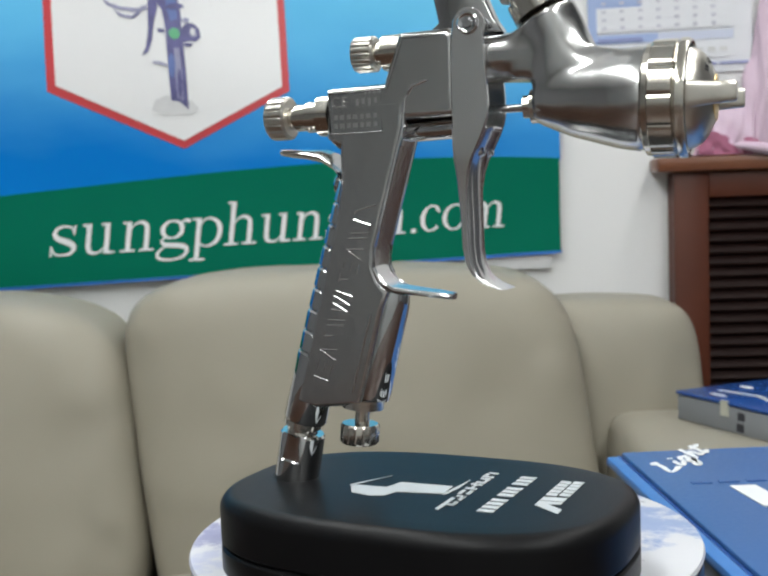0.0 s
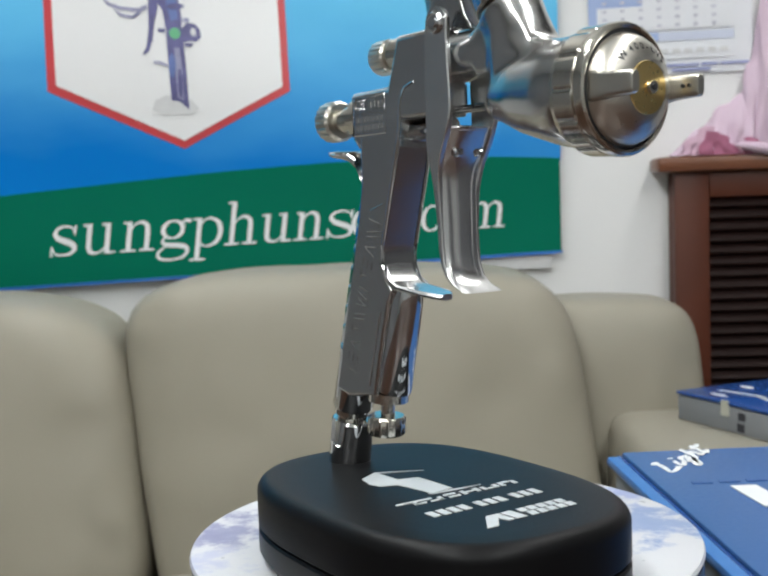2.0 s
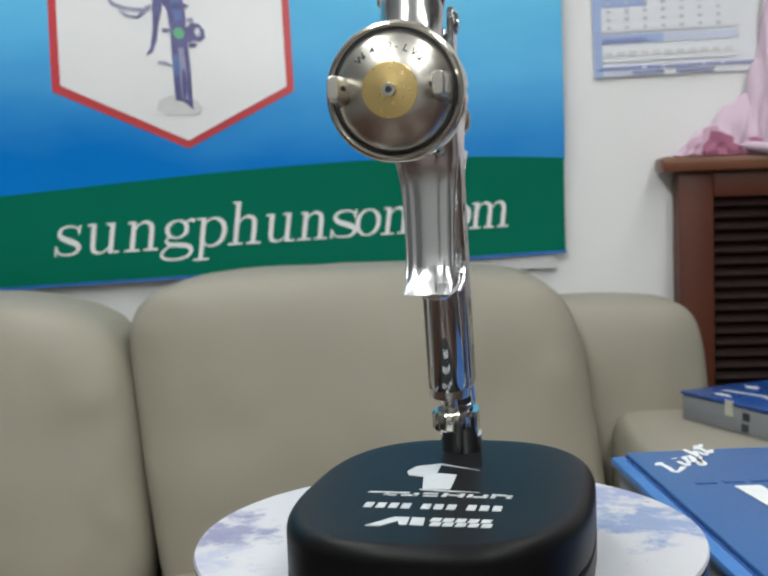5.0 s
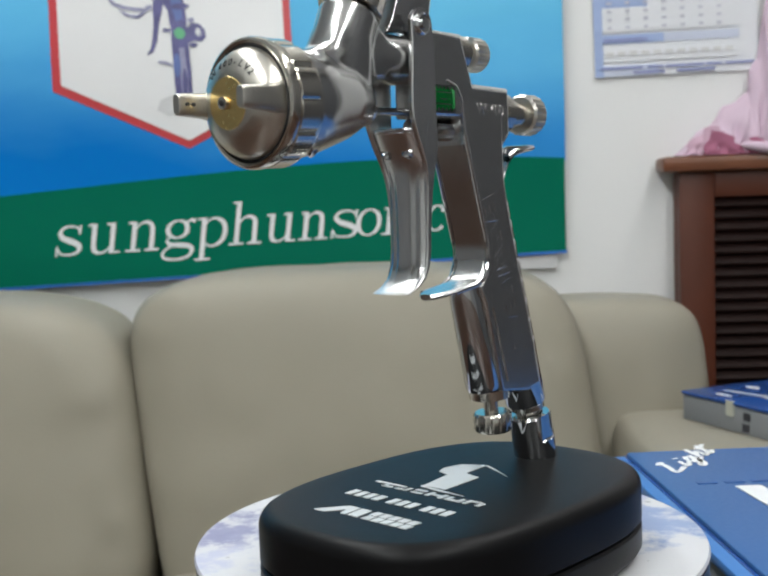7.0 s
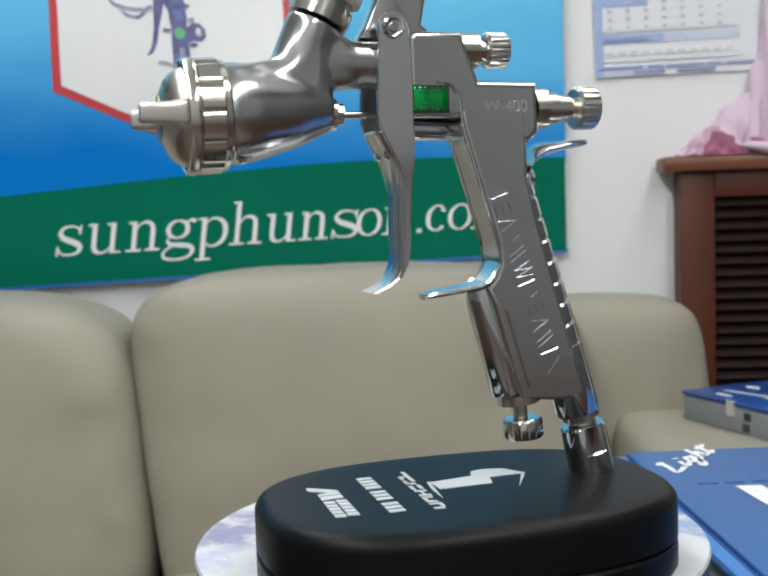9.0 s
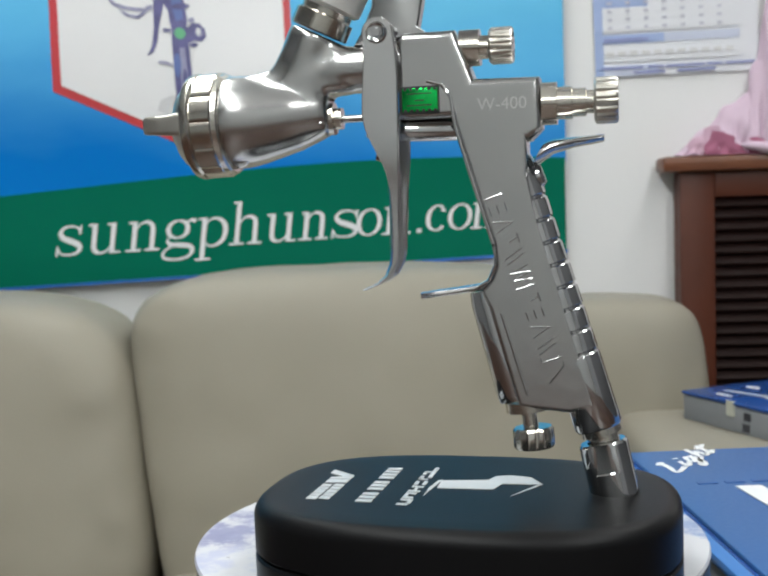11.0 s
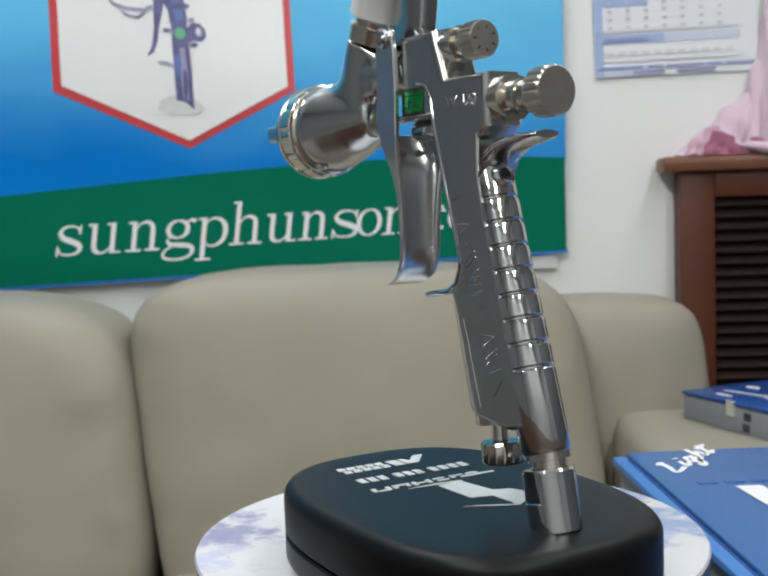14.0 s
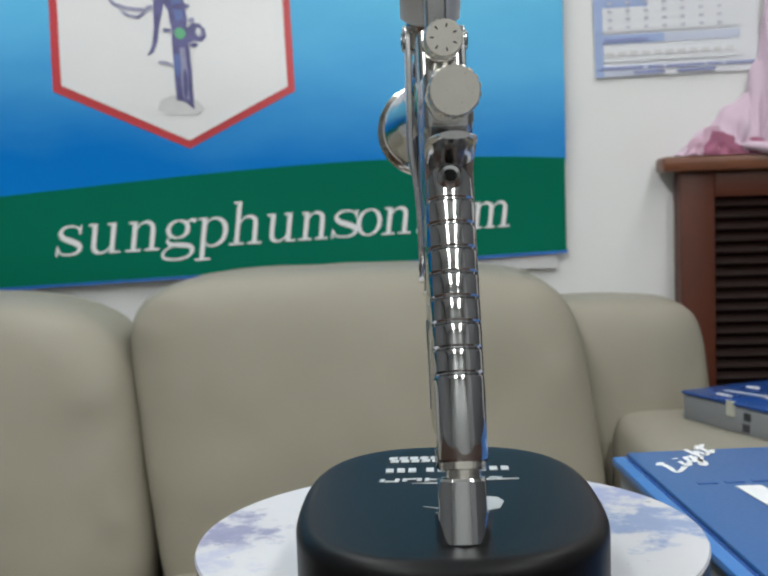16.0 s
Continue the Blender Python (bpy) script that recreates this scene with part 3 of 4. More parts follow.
# ---- cabinet ----
def cabinet():
    Y = 1.368
    k = 1.728 / 1.46
    top = TOP + 0.0979 + (0.144 - 0.0979) * k
    x0 = 0.322 * k
    t = thing("louvred_cabinet", "brown wooden cabinet with a dark louvred door", "cabinet")
    bm = bmesh.new()
    box(bm, (0.298 * k, Y - 0.015, top - 0.024), (1.38, 1.4188, top), 0.006)
    part("top", bm, wood_top, t, "lighter brown top board")
    bm = bmesh.new()
    box(bm, (x0, Y + 0.02, 0.04), (1.35, 1.4185, top - 0.0245), 0.003)
    part("body", bm, wood, t)
    px0, pz1 = 0.368 * k, TOP + 0.0979 + (0.089 - 0.0979) * k
    door = new("door")
    door.parent = t
    for name, lo, hi in (("stile", (x0, Y, 0.05), (px0, Y + 0.0195, top - 0.025)), ("rail", (px0 + 0.0005, Y + 0.001, pz1), (0.9495, Y + 0.0195, top - 0.025)),
                         ("rail", (px0 + 0.0005, Y + 0.001, 0.05), (0.9495, Y + 0.0195, 0.16)), ("stile", (0.95, Y, 0.05), (1.02, Y + 0.0195, top - 0.025))):
        bm = bmesh.new()
        box(bm, lo, hi, 0.002)
        part(name, bm, wood, door)
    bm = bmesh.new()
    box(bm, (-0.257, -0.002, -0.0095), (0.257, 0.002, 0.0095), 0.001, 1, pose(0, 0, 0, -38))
    slat = part("slat", bm, darkened_slat_wood, door)
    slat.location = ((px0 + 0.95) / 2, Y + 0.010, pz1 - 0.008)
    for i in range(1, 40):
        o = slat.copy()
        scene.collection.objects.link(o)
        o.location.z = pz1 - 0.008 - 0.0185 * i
    t2 = thing("folded_cloth", "pale pink cloth heaped on the brown cabinet", "cloth")

    def drape(name, m, steps, front, back, seed, fold=0.006, label=""):
        """Cloth standing in folds: steps are (x, height over the cabinet)."""
        bm = bmesh.new()
        rows = []
        for k in range(61):
            f = k / 60 * (len(steps) - 1)
            i = min(int(f), len(steps) - 2)
            e = f - i
            e = e * e * (3 - 2 * e)
            x = steps[i][0] + (steps[i + 1][0] - steps[i][0]) * (f - i)
            h = steps[i][1] + (steps[i + 1][1] - steps[i][1]) * e
            ring = []
            for a in range(15):
                v = a / 14
                ripple = fold * (math.sin(x * 150 + v * 5 + seed) + 0.6 * math.sin(x * 310 - v * 7 + 2 * seed)) * math.sin(math.pi * min(1, 0.25 + v))
                ring.append(Vector((x + 0.012 * (v - 0.5) * math.sin(k * 0.5 + seed), front + ripple + (back - front) * 0.7 * v * v, top + 0.001 + h * v)))
            ring += [Vector((x, back, top + 0.001 + h * (1 - 0.02 - b / 4))) for b in range(4)]
            rows.append(ring)
        loft(bm, rows)
        return part(name, bm, m, t2, label, sharp=80)
    drape("cloth_drape", pink_cloth, ((0.384, 0.003), (0.43, 0.045), (0.47, 0.080), (0.497, 0.100), (0.512, 0.15), (0.527, 0.23), (0.56, 0.42), (0.66, 0.50), (0.76, 0.46)), 1.375, 1.412, 4.0)
    drape("cloth_fold", mid_pink, ((0.388, 0.002), (0.41, 0.030), (0.435, 0.046), (0.455, 0.030), (0.480, 0.012), (0.492, 0.003)), 1.362, 1.374, 1.0, 0.003)
    drape("cloth_crease", deep_pink, ((0.418, 0.002), (0.432, 0.038), (0.450, 0.034), (0.470, 0.016), (0.486, 0.002)), 1.358, 1.3605, 2.0, 0.0015, "deeper pink crease")
    drape("cloth_crease", deep_pink, ((0.488, 0.006), (0.496, 0.026), (0.508, 0.022), (0.516, 0.004)), 1.358, 1.364, 3.0, 0.001, "deeper pink crease")
    bm = bmesh.new()
    rows = []
    for j in range(17):
        v = -1 + 2 * j / 16
        r = math.sqrt(max(0.0004, 1 - v * v))
        rows.append([Vector((0.545 + 0.075 * v, 1.352 + 0.012 * r * math.cos(a), top + 0.001 - 0.022 * v - 0.008 * v * v + 0.010 * r * math.sin(a))) for a in [2 * math.pi * i / 24 for i in range(24)]])
    loft(bm, rows)
    part("cloth_hem", bm, pink_cloth, t2, sharp=80)


cabinet()


# ---- table, boxes, turntable ----
TABLE = TOP - 0.09


def table():
    t = thing("table", "dark brown wooden table that carries the turntable and boxes", "table", m=pose(0.02, -0.29, 0, 0, 0, 13))
    bm = bmesh.new()
    box(bm, (-0.55, -0.42, TABLE - 0.03), (0.6, 0.435, TABLE), 0.004)
    part("tabletop", bm, table_top_mat, t)
    for x in (-0.5, 0.55):
        for y in (-0.38, 0.38):
            bm = bmesh.new()
            box(bm, (x - 0.025, y - 0.025, 0), (x + 0.025, y + 0.025, TABLE - 0.0305), 0.003)
            part("leg", bm, table_top_mat, t)


table()


def turntable():
    t = thing("turntable", "round display stand with a cloud-printed white disc", "display stand", m=pose(0, 0.0455, TOP - 0.0305))
    bm = bmesh.new()
    lathe(bm, (0, 0, 0), (0, 0, 1), [(-0.003, 0.0960), (-0.0012, 0.0968), (0, 0.0962)], 96)
    part("disc", bm, disc_print, t, "white disc printed with blue clouds")
    bm = bmesh.new()
    lathe(bm, (0, 0, 0), (0, 0, 1), [(-0.0593, 0.084), (-0.056, 0.088), (-0.03, 0.0945), (-0.012, 0.0965), (-0.0035, 0.0962)], 96)
    part("drum", bm, dark_plastic, t)


turntable()


def rounded(bm, w, l, h, z0, m, bev=0.002):
    box(bm, (-w / 2, -l / 2, z0), (w / 2, l / 2, z0 + h), bev, 2, m)


def text_part(name, body, size, parent, m, material, shear=0.0, bold=0.0):
    cu = bpy.data.curves.new(name, "FONT")
    cu.body, cu.size, cu.shear, cu.extrude, cu.offset = body, size, shear, 0.0002, bold
    tmp = bpy.data.objects.new(name, cu)
    scene.collection.objects.link(tmp)
    bpy.context.view_layer.update()
    me = bpy.data.meshes.new_from_object(tmp.evaluated_get(bpy.context.evaluated_depsgraph_get()))
    bpy.data.objects.remove(tmp)
    me.transform(m)
    me.materials.clear()
    me.materials.append(material)
    ob = new(name, me)
    ob.parent = parent
    return ob


def boxes():
    # large blue carton beside the turntable
    zt = -0.05
    t = thing("blue_carton", "flat blue printed carton with a lid on the table", "box", "cartons", m=pose(0.0945, 0.252, TOP, 0, 0, 5))
    bm = bmesh.new()
    box(bm, (0.004, -0.285, -0.0898), (0.296, -0.004, -0.0078 + zt), 0.0015)
    part("tray", bm, box_grey, t, "grey card tray")
    bm = bmesh.new()
    box(bm, (0, -0.288, -0.0075 + zt), (0.30, 0, -0.0024 + zt), 0.0015)
    part("lid_edge", bm, box_light_blue, t)
    bm = bmesh.new()
    box(bm, (0.0085, -0.284, -0.0030 + zt), (0.30, -0.001, zt), 0.0012)
    part("lid", bm, box_blue, t)
    # brush-script word
    script = [[(0.0, 0.93), (0.2, 1.0), (0.42, 0.96)], [(0.24, 0.98), (0.16, 0.5), (0.0, 0.04), (0.35, 0.0), (0.8, 0.10)], [(1.05, 0.56), (0.98, 0.12), (1.12, 0.04), (1.36, 0.26)], [(1.14, 0.78), (1.22, 0.84)],
              [(1.86, 0.50), (1.62, 0.56), (1.44, 0.26), (1.58, 0.05), (1.82, 0.28), (1.95, 0.56)], [(1.95, 0.56), (1.84, -0.2), (1.60, -0.44), (1.48, -0.28), (2.1, 0.10)], [(2.38, 1.05), (2.28, 0.5), (2.2, 0.0)],
              [(2.24, 0.28), (2.5, 0.56), (2.64, 0.44), (2.55, 0.06), (2.82, 0.16)], [(3.12, 0.96), (2.96, 0.12), (3.08, 0.03), (3.3, 0.2)], [(2.78, 0.70), (3.2, 0.72), (3.55, 0.80)]]
    bm = bmesh.new()
    lay = Matrix.Translation((0.0225, -0.050, zt + 0.0002)) @ pose(0, 0, 0, 0, 0, 50)
    for k, pts in enumerate(script):
        line = smooth_line(pts, [0.19 + 0.04 * math.sin(i * 2.0) for i in range(len(pts))])
        rims = []
        for i, (u, v, w) in enumerate(line):
            a, b = line[max(0, i - 1)], line[min(len(line) - 1, i + 1)]
            d = Vector((b[0] - a[0], b[1] - a[1])).normalized() * w / 2
            rims.append([bm.verts.new(lay @ Vector(((u + 0.60 * v + e * -d.y) * 0.0165, (v + e * d.x) * 0.0155, 0.00004 * k))) for e in (1, -1)])
        for a, b in zip(rims, rims[1:]):
            bm.faces.new((a[0], b[0], b[1], a[1]))
    part("lettering", bm, carton_white, t, smooth=False)
    bm = bmesh.new()
    box(bm, (0.0066, -0.286, -0.0028 + zt), (0.0088, -0.001, -0.0021 + zt))
    part("lid_groove", bm, box_navy, t, smooth=False)
    for u0, u1 in ((0.0, 0.013), (0.02, 0.033), (0.04, 0.055)):
        bm = bmesh.new()
        prism(bm, [(0.042 + u0, -0.082), (0.045 + u0, -0.118), (0.045 + u1, -0.118), (0.042 + u1, -0.082)], lambda u, v, w: (u, v, zt + 0.0004 + w), 0.0003)
        part("logo_shape", bm, carton_white, t, smooth=False)
    for k in range(4):
        bm = bmesh.new()
        box(bm, (0.026 + 0.014 * k, -0.074, zt - 0.0002), (0.036 + 0.014 * k, -0.070, zt + 0.0004))
        part("print_bar", bm, navy_print, t, smooth=False)
    # smaller carton on the sofa arm
    t = thing("grey_carton", "grey carton with a glossy blue top on the sofa arm", "box", "cartons", m=pose(0.312, 1.05, TOP - 0.2, 0, 0, -64))
    bm = bmesh.new()
    box(bm, (0, 0, 0.0005), (0.17, 0.2, 0.0330), 0.002)
    part("tray", bm, box_grey, t)
    bm = bmesh.new()
    box(bm, (-0.002, -0.002, 0.0335), (0.172, 0.202, 0.038), 0.002)
    part("lid", bm, box_navy, t)
    for u, v in ((0.112, 0.004), (0.114, 0.018)):
        bm = bmesh.new()
        box(bm, (u, -0.0006, v), (u + 0.012, 0.0002, v + 0.010))
        part("print_bar", bm, ink_dark, t, smooth=False)
    bm = bmesh.new()
    box(bm, (0.085, -0.0025, 0.020), (0.098, 0.0002, 0.0387))
    part("tape", bm, mat("tape", (0.5, 0.5, 0.42), 0.3), t)
    bm = bmesh.new()
    for u, v, a, b in ((0.035, 0.085, 0.012, 0.006), (0.055, 0.020, 0.016, 0.004), (0.118, 0.075, 0.020, 0.005)):
        lathe(bm, (0, 0, 0), (0, 0, 1), [(0.0386, 1.0), (0.0389, 0.98)], 16)
        for w in bm.verts[-32:]:
            w.co.x, w.co.y = u + a * w.co.x, v + b * w.co.y
    part("logo_spot", bm, carton_white, t, smooth=False)
    bm = bmesh.new()
    prism(bm, [(0.03, 0.04), (0.09, 0.05), (0.15, 0.03), (0.15, 0.036), (0.09, 0.058), (0.03, 0.047)], lambda u, v, w: (u, v, 0.0385 + w), 0.0003)
    part("logo_shape", bm, white_print, t, smooth=False)


boxes()


# ---- display base ----
def display_base():
    t = thing("display_base", "black rounded oblong base with white printing", "display base")

    def outline(inset, z, n=96):
        ring = []
        for i in range(n):
            a = 2 * math.pi * i / n
            c, s = math.cos(a), math.sin(a)
            e = 2 / 2.75
            ring.append(Vector((0.0004 + (0.0500 - inset) * math.copysign(abs(c) ** e, c), 0.0062 + (0.0712 - inset) * math.copysign(abs(s) ** e, s), z)))
        return ring
    bm = bmesh.new()
    R = 0.0052
    rings = [outline(0.0007, -0.0172), outline(0, -0.0164)]
    rings += [outline(R * (1 - math.cos(a)), -R + R * math.sin(a)) for a in [k * math.pi / 16 for k in range(9)]]
    rings += [outline(0.012, 0.0001)]
    loft(bm, rings)
    part("upper_shell", bm, black_case, t)
    bm = bmesh.new()
    loft(bm, [outline(0.004, -0.0298), outline(0.0012, -0.0282), outline(0, -0.0260), outline(0, -0.0188), outline(0.0007, -0.0180)])
    part("lower_shell", bm, black_case, t)
    bm = bmesh.new()
    loft(bm, [outline(0.0018, -0.0184), outline(0.0018, -0.0168)])
    part("seam", bm, dark_gap, t)

    def ink(name, poly):
        bm = bmesh.new()
        prism(bm, [(u / 1000, v / 1000) for u, v in poly], lambda u, v, w: (u, v, 0.00025 + w), 0.00012)
        part(name, bm, white_print, t, smooth=False)
    ink("logo_shape", LOGO)
    ink("logo_line", [(-7, 31.6), (-6, 30.0), (9.2, 22.8), (-3, 29.8)])
    ink("logo_line", [(-8, -3.6), (13, -5.8), (2, -6.0), (-7, -4.8)])
    # unreadable rows become plain bars
    ink("print_bar", [(-24.5, -9.4), (-10.4, -9.4), (-10.2, -8.0), (-24.0, -8.0)])
    for u, w, z0, z1 in ((-18.6, 4.2, -12.2, -10.9), (-18.8, 1.5, -12.2, -9.4), (-12.6, 5.0, -12.2, -10.9), (-8.8, 1.6, -12.2, -8.8), (-5.6, 4.8, -9.4, -8.0), (-5.2, 4.6, -12.2, -10.9), (1.0, 1.6, -12.2, -8.0), (2.8, 3.6, -10.6, -9.6),
                         (6.6, 1.6, -12.2, -8.0), (9.4, 1.6, -12.2, -8.6), (11.2, 3.0, -12.2, -10.9), (14.4, 1.6, -12.2, -8.6), (17.2, 1.6, -12.2, -8.0), (19.0, 3.2, -9.4, -8.0), (22.4, 1.6, -12.2, -8.6)):
        ink("print_bar", [(u, z0), (u + w, z0), (u + w + 0.4, z1), (u + 0.4, z1)])
    for k in range(10):
        u = -22 + k * 4.1 + (2.4 if k > 3 else 0) + (2.4 if k > 6 else 0)
        ink("print_bar", [(u, -26.6), (u + 2.8, -26.6), (u + 2.8, -21.2), (u, -21.2)])
    ink("logo_mark", [(-16.5, -45.8), (-9.5, -36.2), (-4.6, -36.2), (-4.2, -43.8), (-6.4, -43.8), (-7.6, -40), (-12, -45.8)])
    ink("logo_mark", [(-3.8, -36.2), (0.2, -36.2), (1.0, -43.8), (-3.2, -43.8)])
    for r in range(2):
        for k in range(5):
            u = 2.2 + k * 3.9 + 0.6 * r
            ink("print_bar", [(u, -39.6 - 4.3 * r), (u + 3.0, -39.6 - 4.3 * r), (u + 3.4, -36 - 4.3 * r), (u + 0.4, -36 - 4.3 * r)])
    # socket for the gun
    turn = Matrix.Rotation(radians(GUN_YAW - BASE_YAW), 4, "Z")
    bm = bmesh.new()
    lathe(bm, turn @ G(0.5, -55.9, -1), Vector((0, -3.6, 17)), [(0, 8.0e-3), (0.0085, 8.0e-3), (0.0088, 8.0e-3), (0.0175, 8.0e-3), (0.0183, 7.4e-3), (0.0183, 5.2e-3), (0.015, 5e-3)], 64, lambda i, k: min(1, 0.87 / max(0.01, abs(math.cos(2 * math.pi * i / 64)))) if 2 <= k <= 3 else 1)
    part("socket", bm, polished, t, "polished metal socket")
    return t


LOGO = [(-16.8, 19.0), (-15.0, 26.6), (-6.2, 31.6), (-5.6, 17.8), (1.8, 16.0), (2.6, -3.2), (-6.8, -3.7), (-9.6, 12.4), (-15.2, 14.2)]
stand = display_base()


# ---- spray gun ----
def spray_gun():
    t = thing("spray_gun", "chrome gravity-feed spray gun standing on a black base", "spray gun")
    AX = Vector((0, 28.8, -100)).normalized()       # axis of grip, downwards and backwards

    # handle plate
    bm = bmesh.new()
    prism(bm, [(-5.8, 131), (-6.8, 122), (-12.7, 102), (-18.4, 83), (-19.0, 76), (-17.4, 71.5), (-14, 67.5), (-16.4, 62), (-25.4, 29), (-42, 27.2), (-50.5, 29), (-33.0, 91), (-30, 105), (-30, 131)], Gp, 7.6, 0.0016)
    handle = crisp(part("handle", bm, cast_chrome, t))
    for side in (-1, 1):
        bm = bmesh.new()
        tube(bm, [G(side * 7.3, s, z) for s, z in ((2, 136.5), (-3, 135), (-5.8, 131), (-6.8, 122), (-12.7, 102), (-18.4, 83), (-19.0, 76), (-16.8, 71), (-12, 68.3), (0, 66.6))], 0.0006, 8)
        part("edge_ridge", bm, polished, handle)
        bm = bmesh.new()
        tube(bm, [G(side * 7.45, s, z) for s, z in ((-20.6, 60), (-28.5, 33))], 0.0005, 8)
        part("edge_ridge", bm, chrome, handle)
        # raised row of plain shapes and a slanted emblem along the handle
        down = Vector((-18.0, -55.0)).normalized()
        across = Vector((down.y, -down.x)) * side
        chevron, slants, ladder = [[(0, 0), (1.9, 5.4), (3.8, 0)]], [[(0, 0), (2.0, 5.4)], [(1.8, 0), (3.8, 5.4)]], [[(0, 0.4), (3, 0.4)], [(0, 2.7), (3, 2.7)], [(0, 5.0), (3, 5.0)]]
        zigzag, upright, corner = [[(0, 5.4), (1.2, 0), (2.4, 5.4), (3.6, 0), (4.8, 5.4)]], [[(1.0, 0), (1.0, 5.4)]], [[(0, 5.4), (3.2, 5.4)], [(2.0, 5.4), (1.0, 2.6)]]
        rows = [slants, chevron, ladder, corner, upright, zigzag, slants, corner, chevron, ladder, upright]
        emblem = [[[(0, 0), (4.2, 5.6)], [(4.2, 5.6), (5.6, 5.6)]], [[(7.2, 0), (7.2, 5.6)], [(7.2, 0), (8.6, 0)]]]
        start = Vector((-20.2, 98)) if side < 0 else Vector((-38.6, 38))
        step = down if side < 0 else -down
        reach = 0.0
        for strokes in emblem + rows:
            bm = bmesh.new()
            for line in strokes:
                pts = []
                for u, v in line:
                    c = start + step * ((u if strokes in emblem else u + reach + 10.0)) + across * (2.7 - v) * 1.15 * (1 if side < 0 else -1)
                    pts.append(G(side * 7.47, c.x, c.y))
                for a, b in zip(pts, pts[1:]):
                    tube(bm, [a, b], 0.00026, 6)
            part("raised_mark", bm, chrome, handle)
            if strokes in rows:
                reach += max(u for line in strokes for u, v in line) + 1.9
    # rounded grip with grooves
    bm = bmesh.new()
    def wide(a):
        return 0.0062 + 0.0017 * min(1, a / 0.078)
    prof = [(0, 5.2e-3), (0.006, wide(0.006))]
    for k in range(8):
        a = 0.015 + k * 0.0076
        w = wide(a)
        prof += [(a, w), (a + 0.0006, w - 0.00055), (a + 0.0010, w - 0.00055), (a + 0.0016, w), (a + 0.0026, w + 0.00012), (a + 0.0058, w + 0.00012)]
    prof += [(0.0765, 7.8e-3), (0.0935, 7.9e-3), (0.0945, 7.3e-3)]
    lathe(bm, G(0, -24.8, 112), AX, prof, 40)
    for v in bm.verts:
        v.co.x *= (1 + 0.22 * min(1, max(0, (v.co.z - 0.035) / 0.07))) * 0.95
        v.co.x = max(-0.0074, min(0.0074, v.co.x)) if v.co.z > 0.045 else v.co.x
    part("grip", bm, polished, t, "ribbed chrome grip")
    # hook in front of the handle
    bm = bmesh.new()
    path = [(-21, 79, 6.3), (-19.2, 74, 6.4), (-16.8, 70.6, 6.6), (-14, 68.6, 6.8), (-6, 67.4, 6.6), (1, 66.6, 5.6), (5, 66, 4.2), (7, 65.7, 2.2)]
    rings = []
    for k, (s, z, h) in enumerate(path):
        s2, z2 = path[min(k + 1, len(path) - 1)][:2]
        s1, z1 = path[max(k - 1, 0)][:2]
        n = Vector((-(z2 - z1), s2 - s1)).normalized() * 1.15
        rings.append([G(h * lx, s + n.x * up, z + n.y * up) for lx, up in ((-1, 0), (-0.85, 0.8), (0, 1), (0.85, 0.8), (1, 0), (0.85, -0.8), (0, -1), (-0.85, -0.8))])
    loft(bm, rings)
    part("finger_hook", bm, satin, t)
    # spur at the back
    bm = bmesh.new()
    path = [(-27, 97, 6.5, 4.5), (-30, 105, 7.2, 4.6), (-33.2, 111, 7.6, 4.2), (-38, 113.9, 7.7, 2.4), (-45, 115.0, 7.4, 1.7), (-51, 115.6, 6.6, 1.5), (-54.4, 116.0, 4.4, 1.2)]
    rings = [[G(h * math.cos(a), s - (0.5 * th * math.sin(a) if k < 3 else 0), z + th * math.sin(a)) for a in [2 * math.pi * i / 20 for i in range(20)]] for k, (s, z, h, th) in enumerate(path)]
    loft(bm, rings)
    spur = part("spur", bm, chrome, t)
    bm = bmesh.new()
    lathe(bm, G(0, -32.6, 104.6), G(0, -1, 0.35), [(-0.003, 4.2e-3), (0.0012, 3.9e-3), (0.0022, 3.0e-3), (0.0019, 2.0e-3), (0.0012, 1.6e-3)], 28)
    part("spur_boss", bm, polished, spur)
    bm = bmesh.new()
    lathe(bm, G(0, -33.1, 104.8), G(0, -1, 0.35), [(0.0010, 1.5e-3), (0.0015, 1.4e-3)], 20)
    part("boss_hole", bm, dark_gap, spur)

    # body
    bm = bmesh.new()
    prism(bm, [(12, 136), (12, 150), (9.5, 152.6), (-7.4, 152.6), (-13.4, 136.6), (-34.4, 136.2), (-35, 119.8), (-31, 116), (-8, 116), (-6.5, 124.4), (12, 124.4)], Gp, 7.5, 0.0026, 4)
    body = crisp(part("body", bm, cast_chrome, t))
    bm = bmesh.new()
    lathe(bm, G(0, 14, 144.2), G(0, -1, 0.0), [(0, 6.4e-3), (0.001, 7.2e-3), (0.0195, 7.2e-3), (0.0225, 6.8e-3)], 48)
    part("upper_barrel", bm, chrome, t)
    bm = bmesh.new()
    lathe(bm, G(0, 12, 121.2), G(0, -1, -0.02), [(0, 3.5e-3), (0.019, 3.5e-3), (0.021, 2.6e-3)], 24)
    part("lower_tube", bm, polished, t)
    # window label, on one side only
    bm = bmesh.new()
    box(bm, G(7.25, 11, 126) , G(7.6, -2.2, 135), 0)
    label = part("label_frame", bm, dark_gap, body, smooth=False)
    bm = bmesh.new()
    box(bm, G(7.5, 10.2, 126.7), G(8.0, -1.6, 134.4), 0.0003)
    part("label_film", bm, green_glass, body, "bright green reflective film")
